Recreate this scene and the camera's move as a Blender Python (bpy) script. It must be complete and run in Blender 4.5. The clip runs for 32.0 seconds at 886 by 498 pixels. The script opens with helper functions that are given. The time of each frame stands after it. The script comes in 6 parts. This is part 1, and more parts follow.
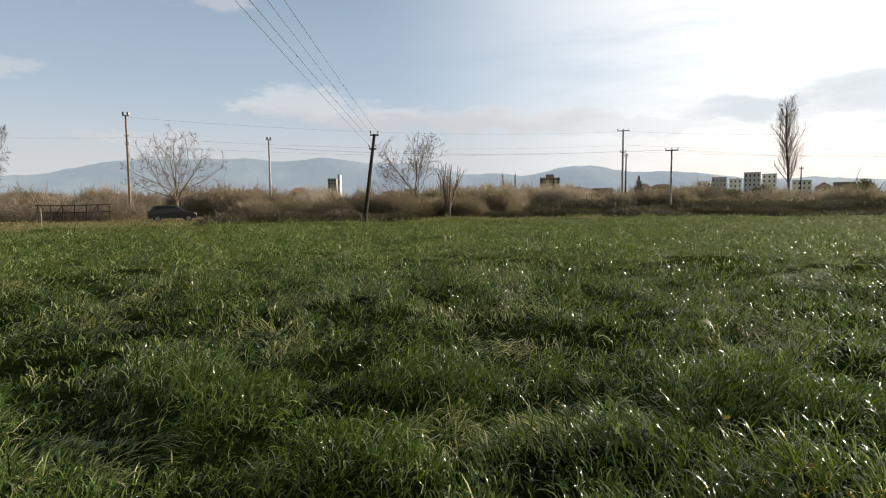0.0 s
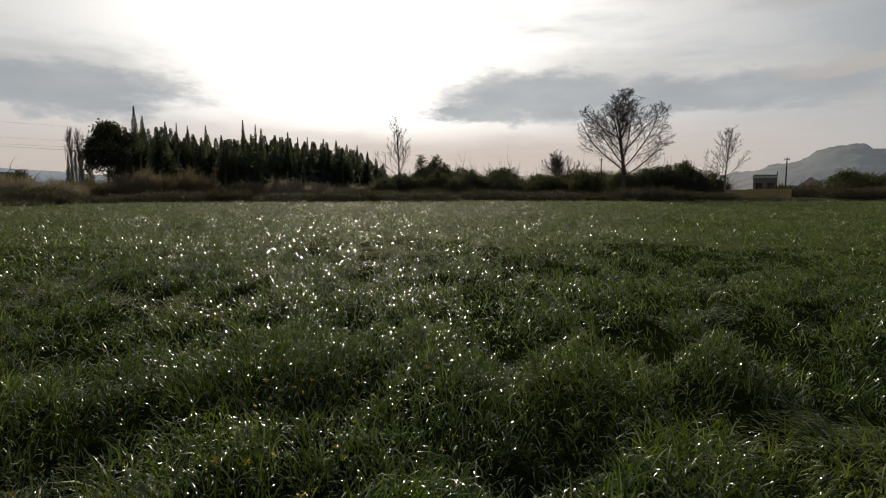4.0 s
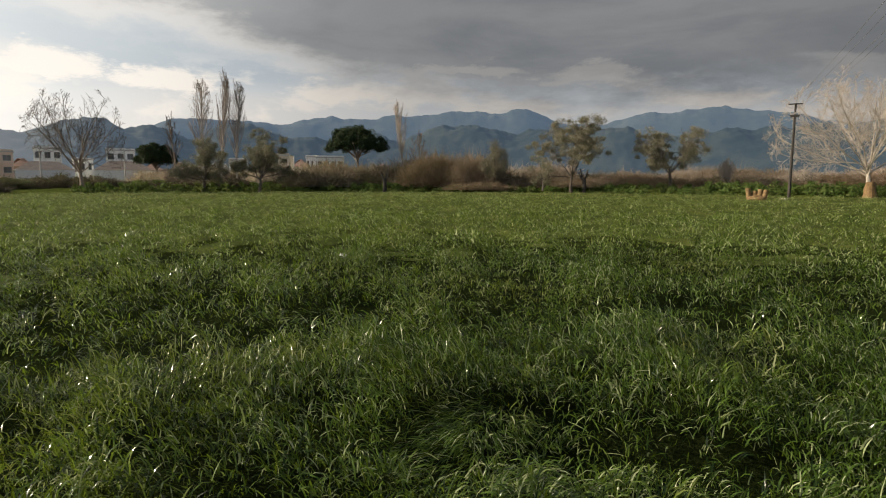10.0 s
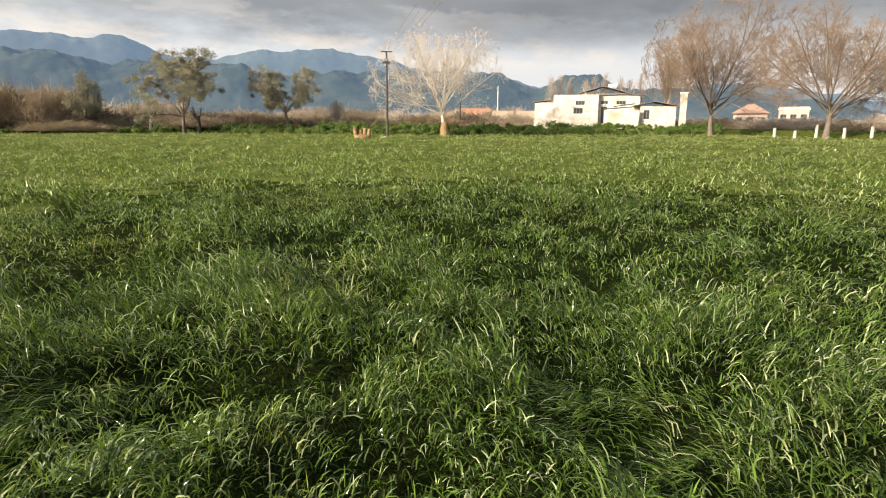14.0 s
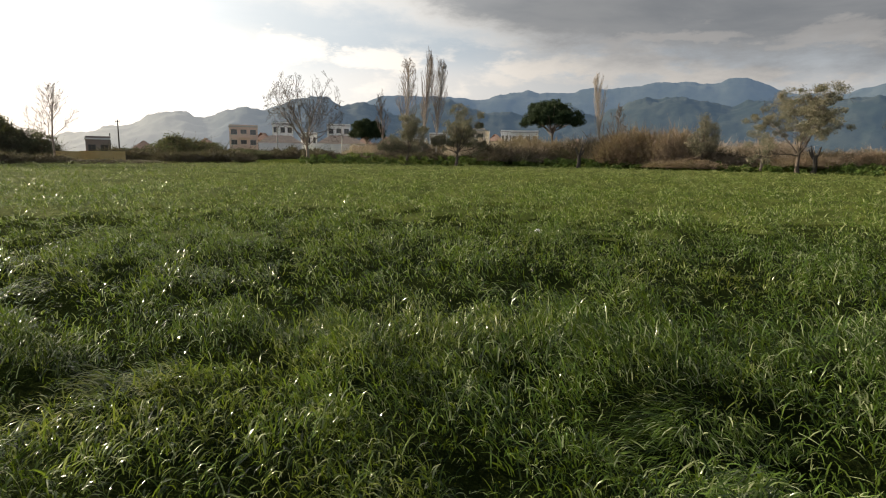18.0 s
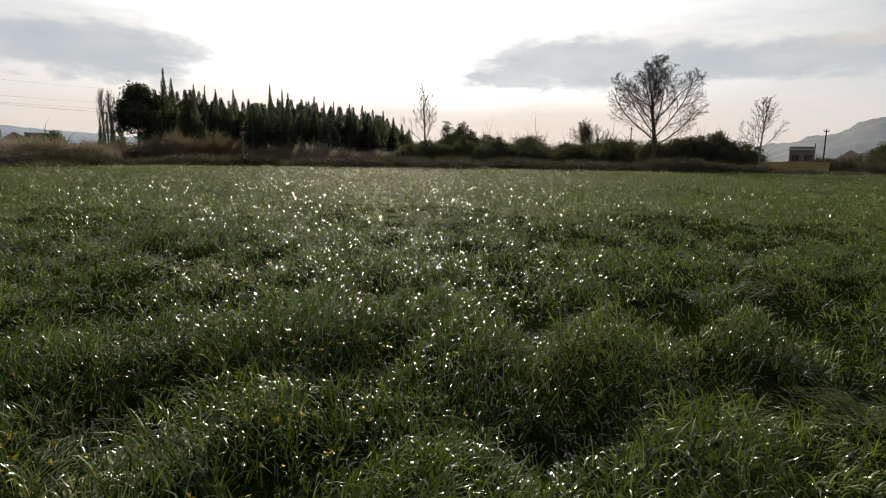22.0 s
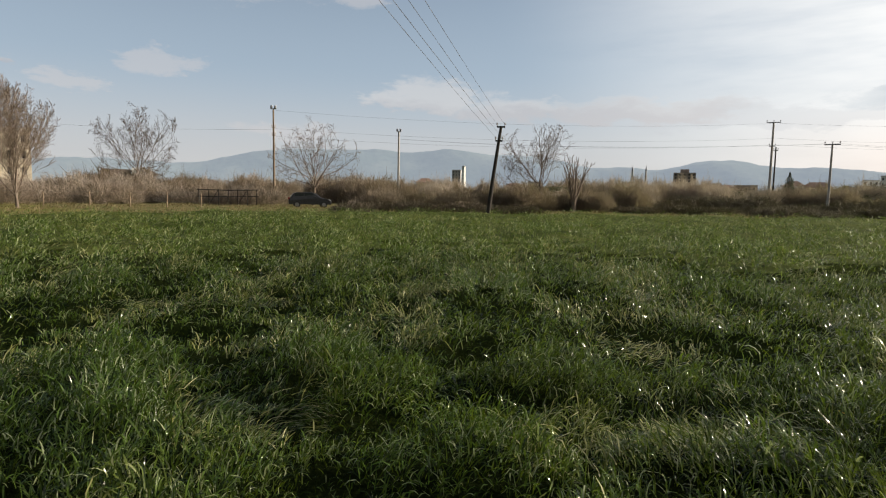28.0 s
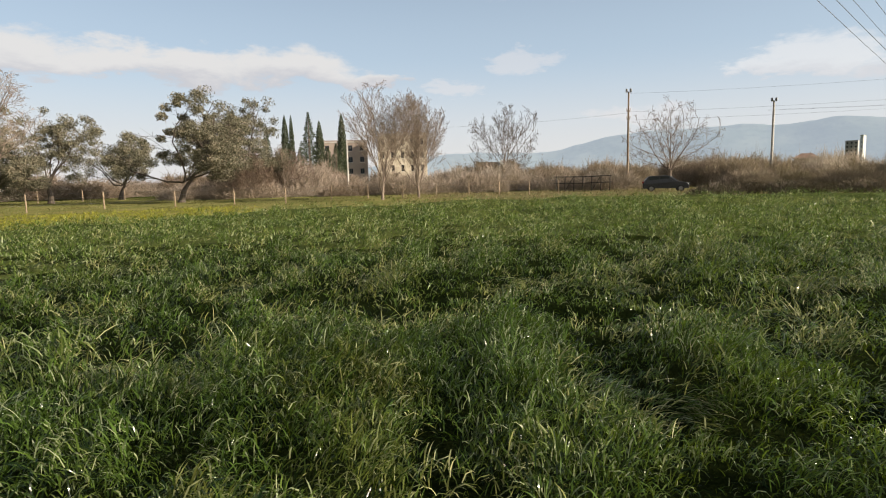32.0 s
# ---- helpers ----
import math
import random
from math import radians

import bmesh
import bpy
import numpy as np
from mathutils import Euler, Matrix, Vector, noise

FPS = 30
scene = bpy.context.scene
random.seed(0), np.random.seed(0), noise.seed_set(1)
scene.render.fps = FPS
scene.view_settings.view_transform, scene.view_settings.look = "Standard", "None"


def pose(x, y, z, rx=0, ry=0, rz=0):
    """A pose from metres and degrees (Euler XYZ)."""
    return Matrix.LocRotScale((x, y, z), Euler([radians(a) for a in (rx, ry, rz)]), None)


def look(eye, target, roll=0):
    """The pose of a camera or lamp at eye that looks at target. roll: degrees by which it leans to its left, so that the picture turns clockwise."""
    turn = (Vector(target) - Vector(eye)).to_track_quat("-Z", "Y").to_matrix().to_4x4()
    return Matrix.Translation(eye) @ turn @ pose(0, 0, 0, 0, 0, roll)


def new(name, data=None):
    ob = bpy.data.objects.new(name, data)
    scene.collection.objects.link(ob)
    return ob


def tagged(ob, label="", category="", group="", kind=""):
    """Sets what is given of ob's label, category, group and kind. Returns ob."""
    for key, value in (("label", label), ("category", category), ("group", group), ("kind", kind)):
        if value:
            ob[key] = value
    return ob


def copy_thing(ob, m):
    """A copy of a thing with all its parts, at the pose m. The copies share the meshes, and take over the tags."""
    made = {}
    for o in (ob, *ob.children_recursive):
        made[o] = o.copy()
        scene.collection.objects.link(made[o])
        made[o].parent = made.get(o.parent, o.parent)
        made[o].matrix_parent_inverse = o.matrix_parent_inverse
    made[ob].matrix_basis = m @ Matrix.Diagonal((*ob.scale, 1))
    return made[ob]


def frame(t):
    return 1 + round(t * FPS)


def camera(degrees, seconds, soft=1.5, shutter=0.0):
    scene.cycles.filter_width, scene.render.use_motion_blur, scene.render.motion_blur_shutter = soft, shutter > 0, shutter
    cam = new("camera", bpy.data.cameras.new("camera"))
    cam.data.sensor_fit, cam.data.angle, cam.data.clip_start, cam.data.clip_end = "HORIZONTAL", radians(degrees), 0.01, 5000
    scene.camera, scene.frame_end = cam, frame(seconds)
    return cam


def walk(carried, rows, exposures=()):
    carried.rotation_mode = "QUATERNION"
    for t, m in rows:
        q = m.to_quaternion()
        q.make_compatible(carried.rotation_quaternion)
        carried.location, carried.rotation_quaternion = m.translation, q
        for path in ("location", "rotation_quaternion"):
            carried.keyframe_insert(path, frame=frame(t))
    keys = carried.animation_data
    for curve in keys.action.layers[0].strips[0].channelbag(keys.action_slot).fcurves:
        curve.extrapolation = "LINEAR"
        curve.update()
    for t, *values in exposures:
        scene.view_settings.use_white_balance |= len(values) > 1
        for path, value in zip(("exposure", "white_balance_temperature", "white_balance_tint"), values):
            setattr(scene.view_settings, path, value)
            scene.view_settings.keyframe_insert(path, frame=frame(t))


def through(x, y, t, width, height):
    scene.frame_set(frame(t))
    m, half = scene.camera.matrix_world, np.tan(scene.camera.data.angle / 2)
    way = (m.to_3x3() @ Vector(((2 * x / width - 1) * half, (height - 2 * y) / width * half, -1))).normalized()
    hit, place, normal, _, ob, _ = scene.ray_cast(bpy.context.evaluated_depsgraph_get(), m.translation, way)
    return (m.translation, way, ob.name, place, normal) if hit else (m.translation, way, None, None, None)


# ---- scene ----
# ---- camera: a slow turn on the spot, the phone held half a step in front of the body ----
cam = camera(75.35, 32.0, soft=1.1)
EYE = 1.6
ROWS = [
    (0.0, 0.01, -4.71, -0.51), (0.5, 2.10, -6.27, -2.19), (1.0, 10.94, -6.40, -3.39), (1.5, 23.63, -6.38, -2.30),
    (2.0, 31.77, -6.15, -2.52), (2.5, 40.68, -6.53, -1.56), (3.0, 52.20, -6.29, -1.49), (3.5, 61.45, -6.27, -0.52),
    (4.0, 72.18, -5.98, 0.01), (4.5, 82.35, -7.18, -0.07), (5.0, 90.39, -7.64, -0.14), (5.5, 95.88, -8.14, -0.23),
    (6.0, 101.38, -8.46, -0.29), (6.5, 109.46, -8.37, -0.25), (7.0, 119.69, -7.10, 0.13), (7.5, 130.52, -6.89, 1.15),
    (8.0, 137.71, -7.60, 1.02), (8.5, 145.63, -7.94, 0.44), (9.0, 149.93, -6.75, 0.29), (9.5, 150.72, -6.56, 0.49),
    (10.0, 150.58, -6.49, 0.13), (10.5, 147.72, -6.95, 0.19), (11.0, 151.04, -6.95, -0.58), (11.5, 160.57, -7.98, -0.16),
    (12.0, 167.17, -8.07, 0.18), (12.5, 171.20, -8.40, -0.11), (13.0, 178.21, -10.67, -0.42), (13.5, 183.90, -12.12, -0.09),
    (14.0, 186.78, -12.26, 0.20), (14.5, 184.82, -11.97, 0.69), (15.0, 179.22, -11.51, 1.13), (15.5, 171.17, -11.14, 1.27),
    (16.0, 162.30, -10.30, 0.97), (16.5, 154.41, -9.99, 1.14), (17.0, 145.84, -9.82, 1.05), (17.5, 139.35, -10.15, 1.32),
    (18.0, 131.87, -9.11, 1.01), (18.5, 125.51, -7.73, 0.71), (19.0, 117.97, -6.76, 0.76), (19.5, 109.83, -6.48, 0.65),
    (20.0, 101.82, -6.96, 0.26), (20.5, 93.81, -8.01, 0.11), (21.0, 84.44, -8.96, 0.98), (21.5, 76.16, -9.33, 1.29),
    (22.0, 69.80, -9.22, 0.92), (22.5, 60.00, -8.47, -0.75), (23.0, 52.68, -8.06, -1.20), (23.5, 48.04, -7.02, -1.45),
    (24.0, 39.62, -6.69, 0.66), (24.5, 30.05, -6.99, 2.49), (25.0, 23.69, -6.25, 1.29), (25.5, 14.47, -5.78, -0.56),
    (26.0, 8.71, -5.39, -0.92), (26.5, 3.86, -5.58, -0.56), (27.0, -1.07, -5.56, -0.22), (27.5, -6.28, -5.51, 0.39),
    (28.0, -12.00, -5.53, 0.95), (28.5, -18.42, -5.78, 1.12), (29.0, -25.28, -7.12, 0.71), (29.5, -33.32, -7.79, -0.28),
    (30.0, -39.05, -7.86, -0.50), (30.5, -43.92, -7.75, -0.42), (31.0, -46.70, -6.57, -1.10), (31.5, -47.27, -5.13, -0.69),
    (32.0, -46.06, -6.87, -1.41),
]


def eye_pose(yaw, pitch, roll):
    a, p = radians(yaw), radians(pitch)
    eye = Vector((0.45 * math.sin(a), 0.45 * math.cos(a), EYE))
    ahead = Vector((math.sin(a) * math.cos(p), math.cos(a) * math.cos(p), math.sin(p)))
    return look(eye, eye + ahead, roll)


EXPOSURES = [(0, 0.45), (1, 0.25), (2, -0.25), (3, -0.5), (4, -0.6), (5, -0.35), (7, 0.6), (8, 0.5), (9, 0.65), (10, 0.55), (11, 0.4), (12, 0.95), (13, 1.25), (13.5, 1.5), (15, 1.55), (16, 1.45), (17, 0.85), (18, 0.8), (19, 0.75), (20, 0.2), (21, -0.1), (22, -0.1), (23, -0.35), (24, -0.5), (25, 0.0), (26, 0.2), (29, 0.5), (30, 0.85), (31, 0.85), (32, 0.65)]
walk(cam, [(t, eye_pose(yaw, pitch, roll)) for t, yaw, pitch, roll in ROWS], [(t, stops, 6480 if t < 6 or 20.5 < t < 27 else 6620 if t > 27 else 6850, 10) for t, stops in EXPOSURES])

# ---- light: a low winter sun behind thin cloud in the west ----
SUN_AZ, SUN_EL = 65.0, 22.0


def direction(az, el):
    a, e = radians(az), radians(el)
    return Vector((math.sin(a) * math.cos(e), math.cos(a) * math.cos(e), math.sin(e)))


sun_data = bpy.data.lights.new("sun", "SUN")
sun_data.energy, sun_data.angle, sun_data.color = 5.0, radians(0.6), (1.0, 0.87, 0.68)
sun = new("sun", sun_data)
sun.matrix_world = look(direction(SUN_AZ, SUN_EL) * 300, (0, 0, 0))

world = bpy.data.worlds.new("sky")
scene.world = world
world.use_nodes = True


class Nodes:
    """Short forms for building a node tree."""

    def __init__(self, tree):
        self.tree = tree
        tree.nodes.clear()

    def add(self, kind, **props):
        n = self.tree.nodes.new(kind)
        for k, v in props.items():
            setattr(n, k, v)
        return n

    def put(self, socket, value):
        if hasattr(value, "is_output"):
            self.tree.links.new(value, socket)
        elif value is not None:
            socket.default_value = value

    def math(self, op, a, b=None, c=None, clamp=False):
        n = self.add("ShaderNodeMath", operation=op, use_clamp=clamp)
        for s, v in zip(n.inputs, (a, b, c)):
            self.put(s, v)
        return n.outputs[0]

    def span(self, x, lo, hi, smooth=True):
        n = self.add("ShaderNodeMapRange", interpolation_type="SMOOTHSTEP" if smooth else "LINEAR")
        self.put(n.inputs[0], x)
        n.inputs[1].default_value, n.inputs[2].default_value = lo, hi
        return n.outputs[0]

    def mix(self, f, a, b, blend="MIX"):
        n = self.add("ShaderNodeMix", data_type="RGBA", blend_type=blend)
        self.put(n.inputs[0], f)
        for s, v in ((n.inputs[6], a), (n.inputs[7], b)):
            self.put(s, (*v, 1) if isinstance(v, tuple) and len(v) == 3 else v)
        return n.outputs[2]

    def noise(self, vec, scale, detail=4.0, rough=0.55, distortion=0.0):
        n = self.add("ShaderNodeTexNoise")
        self.put(n.inputs["Vector"], vec)
        n.inputs["Scale"].default_value, n.inputs["Detail"].default_value = scale, detail
        n.inputs["Roughness"].default_value, n.inputs["Distortion"].default_value = rough, distortion
        return n.outputs[0]

    def vec(self, x, y, z):
        n = self.add("ShaderNodeCombineXYZ")
        for s, v in zip(n.inputs, (x, y, z)):
            self.put(s, v)
        return n.outputs[0]


def build_sky(tree):
    g = Nodes(tree)
    sky = g.add("ShaderNodeTexSky", sky_type="NISHITA", sun_disc=False)
    sky.sun_elevation, sky.sun_rotation = radians(SUN_EL), radians(SUN_AZ)
    sky.air_density, sky.dust_density, sky.ozone_density, sky.altitude = 1.0, 1.6, 1.4, 60
    way = g.add("ShaderNodeTexCoord").outputs["Generated"]
    sep = g.add("ShaderNodeSeparateXYZ")
    g.put(sep.inputs[0], way)
    x, y, z = sep.outputs
    # bearing, counted so that its jump lies in the east
    c70, s70 = math.cos(radians(70)), math.sin(radians(70))
    xr = g.math("SUBTRACT", g.math("MULTIPLY", x, c70), g.math("MULTIPLY", y, s70))
    yr = g.math("ADD", g.math("MULTIPLY", x, s70), g.math("MULTIPLY", y, c70))
    az = g.math("ADD", g.math("MULTIPLY", g.math("ARCTAN2", xr, yr), 57.2958), 70.0)
    el = g.math("MULTIPLY", g.math("ARCSINE", z), 57.2958)
    dot = g.add("ShaderNodeVectorMath", operation="DOT_PRODUCT")
    g.put(dot.inputs[0], way)
    dot.inputs[1].default_value = direction(SUN_AZ, SUN_EL)
    near_sun = dot.outputs["Value"]
    # edges of the clouds: bearing and height shifted by shared noise
    grain = g.vec(g.math("MULTIPLY", az, 0.16), g.math("MULTIPLY", el, 0.42), 0.0)
    puff = g.noise(grain, 1.0, 7.0, 0.62, 0.15)
    fleck = g.noise(grain, 2.6, 7.0, 0.68)
    azw = g.math("MULTIPLY_ADD", g.math("SUBTRACT", fleck, 0.5), 9.0, az)
    elw = g.math("MULTIPLY_ADD", g.math("SUBTRACT", puff, 0.5), 5.0, el)

    def blob(a0, e0, wide, up, down=None, soft=0.75):
        """A cloud by bearing, height and half sizes in degrees; down makes its base flatter."""
        u = g.math("DIVIDE", g.math("SUBTRACT", azw, a0), wide)
        v = g.math("SUBTRACT", elw, e0)
        v = g.math("MAXIMUM", g.math("DIVIDE", v, up), g.math("DIVIDE", v, -(down or up)))
        d2 = g.math("ADD", g.math("MULTIPLY", u, u), g.math("MULTIPLY", v, v))
        return g.span(d2, 1.0 + soft, 1.0 - soft)

    def most(*masks):
        m = masks[0]
        for k in masks[1:]:
            m = g.math("MAXIMUM", m, k)
        return m

    # pale haze low down, a bright veil round the sun
    col = g.mix(g.math("MULTIPLY", g.span(el, 38.0, 4.0), 0.74), sky.outputs[0], (5.3, 6.5, 7.8))
    col = g.mix(g.math("MULTIPLY", g.span(el, 12.0, 1.0), 0.68), col, (7.5, 7.2, 7.0))
    veil = g.noise(g.vec(g.math("MULTIPLY", az, 0.03), g.math("MULTIPLY", el, 0.16), 0.0), 1.0, 5.0, 0.6)
    broad = g.math("MULTIPLY", g.span(near_sun, 0.36, 0.97), g.span(veil, 0.05, 0.6))
    col = g.mix(broad, col, (12.8, 12.7, 12.4))
    glow = g.math("POWER", g.math("MAXIMUM", near_sun, 0.0), 17.0)
    col = g.mix(g.math("MULTIPLY", glow, g.span(veil, 0.2, 0.55), clamp=True), col, (44.0, 42.0, 39.0))
    # warm haze near the horizon under the sun
    warm = g.math("MULTIPLY", g.math("MULTIPLY", g.span(el, 8.0, 2.5), g.span(near_sun, 0.55, 0.93)), 0.85)
    col = g.mix(warm, col, (12.2, 10.2, 8.8))
    # a thin grey bank and grey clouds with bright rims low on both sides of the sun
    bank = g.math("MULTIPLY", blob(22.0, 6.6, 17.0, 0.9, 0.6), 0.3)
    col = g.mix(bank, col, (6.6, 6.8, 7.2))
    rim = most(blob(39.0, 8.7, 10.5, 2.7, 1.6), blob(84.0, 9.3, 15.0, 3.3, 2.2), blob(101.0, 8.7, 14.0, 2.9, 2.0))
    col = g.mix(g.math("MULTIPLY", rim, 0.5), col, (13.5, 13.0, 12.2))
    low_grey = most(blob(39.5, 8.2, 9.0, 2.1, 1.9), blob(28.0, 8.0, 6.0, 0.9), blob(83.0, 8.5, 11.0, 2.4, 2.0), blob(97.0, 8.1, 14.0, 2.2, 1.5), blob(76.0, 7.3, 6.0, 1.2))
    n2 = g.noise(g.vec(g.math("MULTIPLY", az, 0.06), g.math("MULTIPLY", el, 0.2), 5.0), 1.0, 6.0, 0.55)
    col = g.mix(g.math("MULTIPLY", low_grey, 0.88), col, g.mix(g.span(n2, 0.35, 0.65), (7.2, 7.8, 8.3), (9.2, 9.6, 9.9)))
    # blue-grey gap south of the sun
    gap = g.math("MULTIPLY", g.math("MULTIPLY", g.span(az, 98.0, 118.0), g.span(el, 6.0, 10.0)), 0.72)
    col = g.mix(gap, col, g.mix(g.span(near_sun, 0.2, 0.75), (2.9, 3.2, 3.6), (5.6, 6.2, 6.7)))
    hazy = g.math("MULTIPLY", g.math("MULTIPLY", g.span(az, 106.0, 130.0), g.span(el, 10.0, 7.0)), 0.7)
    col = g.mix(hazy, col, g.mix(g.span(near_sun, 0.1, 0.6), (3.0, 3.05, 3.15), (8.0, 7.6, 7.2)))
    # cream heaps over the hills
    heap = g.noise(g.vec(g.math("MULTIPLY", az, 0.11), g.math("MULTIPLY", el, 0.30), 21.0), 1.0, 8.0, 0.6, 0.15)
    hband = g.math("MULTIPLY", g.span(el, 4.0, 6.5), g.span(el, 12.0, 9.0))
    heap = g.math("MULTIPLY", g.math("MULTIPLY", g.span(heap, 0.47, 0.60), hband), g.span(az, 102.0, 112.0))
    heap = most(g.math("MULTIPLY", heap, 0.8), blob(109.0, 9.3, 7.0, 1.5, 0.8, 0.6), blob(117.0, 9.4, 4.0, 1.6, 0.8, 0.6), blob(125.5, 8.9, 4.0, 1.6, 0.9, 0.6), blob(141.0, 8.3, 5.0, 1.2, 0.8), blob(175.5, 7.6, 4.0, 1.0, 0.8))
    cream = g.mix(g.span(near_sun, 0.1, 0.65), (4.9, 4.6, 4.3), (10.0, 9.5, 8.9))
    col = g.mix(g.math("MULTIPLY", heap, 0.85), col, cream)
    # the broad grey cloud sheet over the south, its base sloping down from the sun
    base = g.math("MULTIPLY_ADD", g.span(az, 90.0, 121.0, False), -3.9, 18.0)
    base = g.math("MULTIPLY_ADD", g.span(az, 124.0, 143.0), -4.3, base)
    base = g.math("MULTIPLY_ADD", g.span(az, 142.0, 158.0), -1.4, base)
    over = g.math("SUBTRACT", g.math("MULTIPLY_ADD", g.math("SUBTRACT", puff, 0.5), 5.5, el), base)
    over = g.math("MULTIPLY_ADD", g.math("SUBTRACT", fleck, 0.5), 1.5, over)
    sheet = g.math("MULTIPLY", g.span(over, -2.6, 2.2), g.span(az, 84.0, 96.0))
    n3 = g.noise(g.vec(g.math("MULTIPLY", az, 0.045), g.math("MULTIPLY", el, 0.17), 9.0), 1.0, 6.0, 0.55, 0.3)
    grey = g.mix(g.span(n3, 0.36, 0.64), (1.45, 1.58, 1.78), (2.2, 2.3, 2.45))
    grey = g.mix(g.span(near_sun, 0.24, 0.92), grey, (8.0, 8.2, 8.4))
    edge = g.math("MULTIPLY", g.span(over, 2.6, -0.6), g.span(az, 156.0, 126.0))
    grey = g.mix(g.math("MULTIPLY", edge, 0.85), grey, cream)
    col = g.mix(g.math("MULTIPLY", sheet, 0.96), col, grey)
    col = g.mix(g.math("MULTIPLY", most(blob(164.5, 9.9, 4.0, 0.9, 0.7), blob(153.0, 10.6, 6.0, 0.8, 0.6), blob(190.0, 9.3, 8.0, 0.9)), 0.32), col, (4.3, 4.1, 3.95))
    east = g.math("MULTIPLY", g.math("MULTIPLY", g.math("MULTIPLY", g.span(az, 165.0, 205.0), g.span(az, 250.0, 226.0)), g.span(el, 5.0, 9.0)), 0.6)
    col = g.mix(east, col, g.mix(g.span(n2, 0.35, 0.65), (0.8, 0.9, 1.06), (1.45, 1.5, 1.62)))
    # small white cumulus with flat bases over the northern horizon
    row = most(blob(-82.0, 10.3, 5.5, 2.0, 1.0, 0.6), blob(-75.0, 10.4, 4.5, 1.8, 0.9, 0.6), blob(-69.0, 10.1, 4.5, 1.8, 1.1, 0.6), blob(-60.5, 10.2, 7.0, 1.9, 1.0, 0.6), blob(-53.0, 9.7, 3.5, 1.0, 0.6, 0.6))
    col = g.mix(g.math("MULTIPLY", row, 0.9), col, g.mix(g.span(elw, 9.0, 10.8), (5.3, 5.3, 5.7), (7.0, 6.9, 6.85)))
    wisps = most(blob(-38.0, 11.0, 3.2, 0.8), blob(-44.5, 8.6, 2.4, 0.7), blob(-27.0, 5.4, 4.5, 0.9, 0.5), blob(-33.0, 18.0, 8.0, 1.2), blob(-20.5, 18.6, 3.0, 1.4))
    col = g.mix(g.math("MULTIPLY", wisps, 0.42), col, (7.4, 7.1, 7.1))
    heaps = most(blob(-13.5, 8.9, 4.5, 2.0, 1.0, 0.6), blob(-17.5, 8.6, 2.5, 1.0, 0.6), blob(-5.0, 8.0, 6.0, 1.3, 0.9), blob(6.0, 7.6, 9.0, 1.2, 0.8))
    col = g.mix(g.math("MULTIPLY", heaps, 0.48), col, g.mix(g.span(elw, 7.6, 9.2), (6.8, 6.3, 6.3), (8.6, 8.3, 8.1)))
    bg = g.add("ShaderNodeBackground")
    g.put(bg.inputs[0], col)
    bg.inputs[1].default_value = 0.072
    out = g.add("ShaderNodeOutputWorld")
    g.put(out.inputs[0], bg.outputs[0])


build_sky(world.node_tree)

# ---- materials ----
def material(name, a, b, rough=0.8, scale=6.0, grain=60.0, bump=0.3, metal=0.0, spec=0.5, c=None, vary=0.0, depth=0.02):
    """A surface of two or three mixed colours at two scales, with a fine relief."""
    m = bpy.data.materials.new(name)
    m.use_nodes = True
    g = Nodes(m.node_tree)
    pos = g.add("ShaderNodeTexCoord").outputs["Object"]
    n1 = g.noise(pos, scale, 5.0, 0.6)
    n2 = g.noise(pos, grain, 3.0, 0.6)
    col = g.mix(g.span(n1, 0.32, 0.68), a, b)
    col = g.mix(g.math("MULTIPLY", g.span(n2, 0.45, 0.75), 0.55), col, c or tuple(0.7 * v for v in a))
    if vary:
        rnd = g.add("ShaderNodeObjectInfo").outputs["Random"]
        hsv = g.add("ShaderNodeHueSaturation")
        g.put(hsv.inputs["Value"], g.math("MULTIPLY_ADD", rnd, vary, 1.0 - vary / 2))
        g.put(hsv.inputs["Color"], col)
        col = hsv.outputs[0]
    p = g.add("ShaderNodeBsdfPrincipled")
    g.put(p.inputs["Base Color"], col)
    g.put(p.inputs["Roughness"], g.math("MULTIPLY_ADD", n2, 0.2, rough - 0.1))
    p.inputs["Metallic"].default_value, p.inputs["Specular IOR Level"].default_value = metal, spec
    if bump:
        bm_ = g.add("ShaderNodeBump")
        bm_.inputs["Strength"].default_value, bm_.inputs["Distance"].default_value = bump, depth
        g.put(bm_.inputs["Height"], n2)
        g.put(p.inputs["Normal"], bm_.outputs[0])
    g.put(g.add("ShaderNodeOutputMaterial").inputs[0], p.outputs[0])
    return m


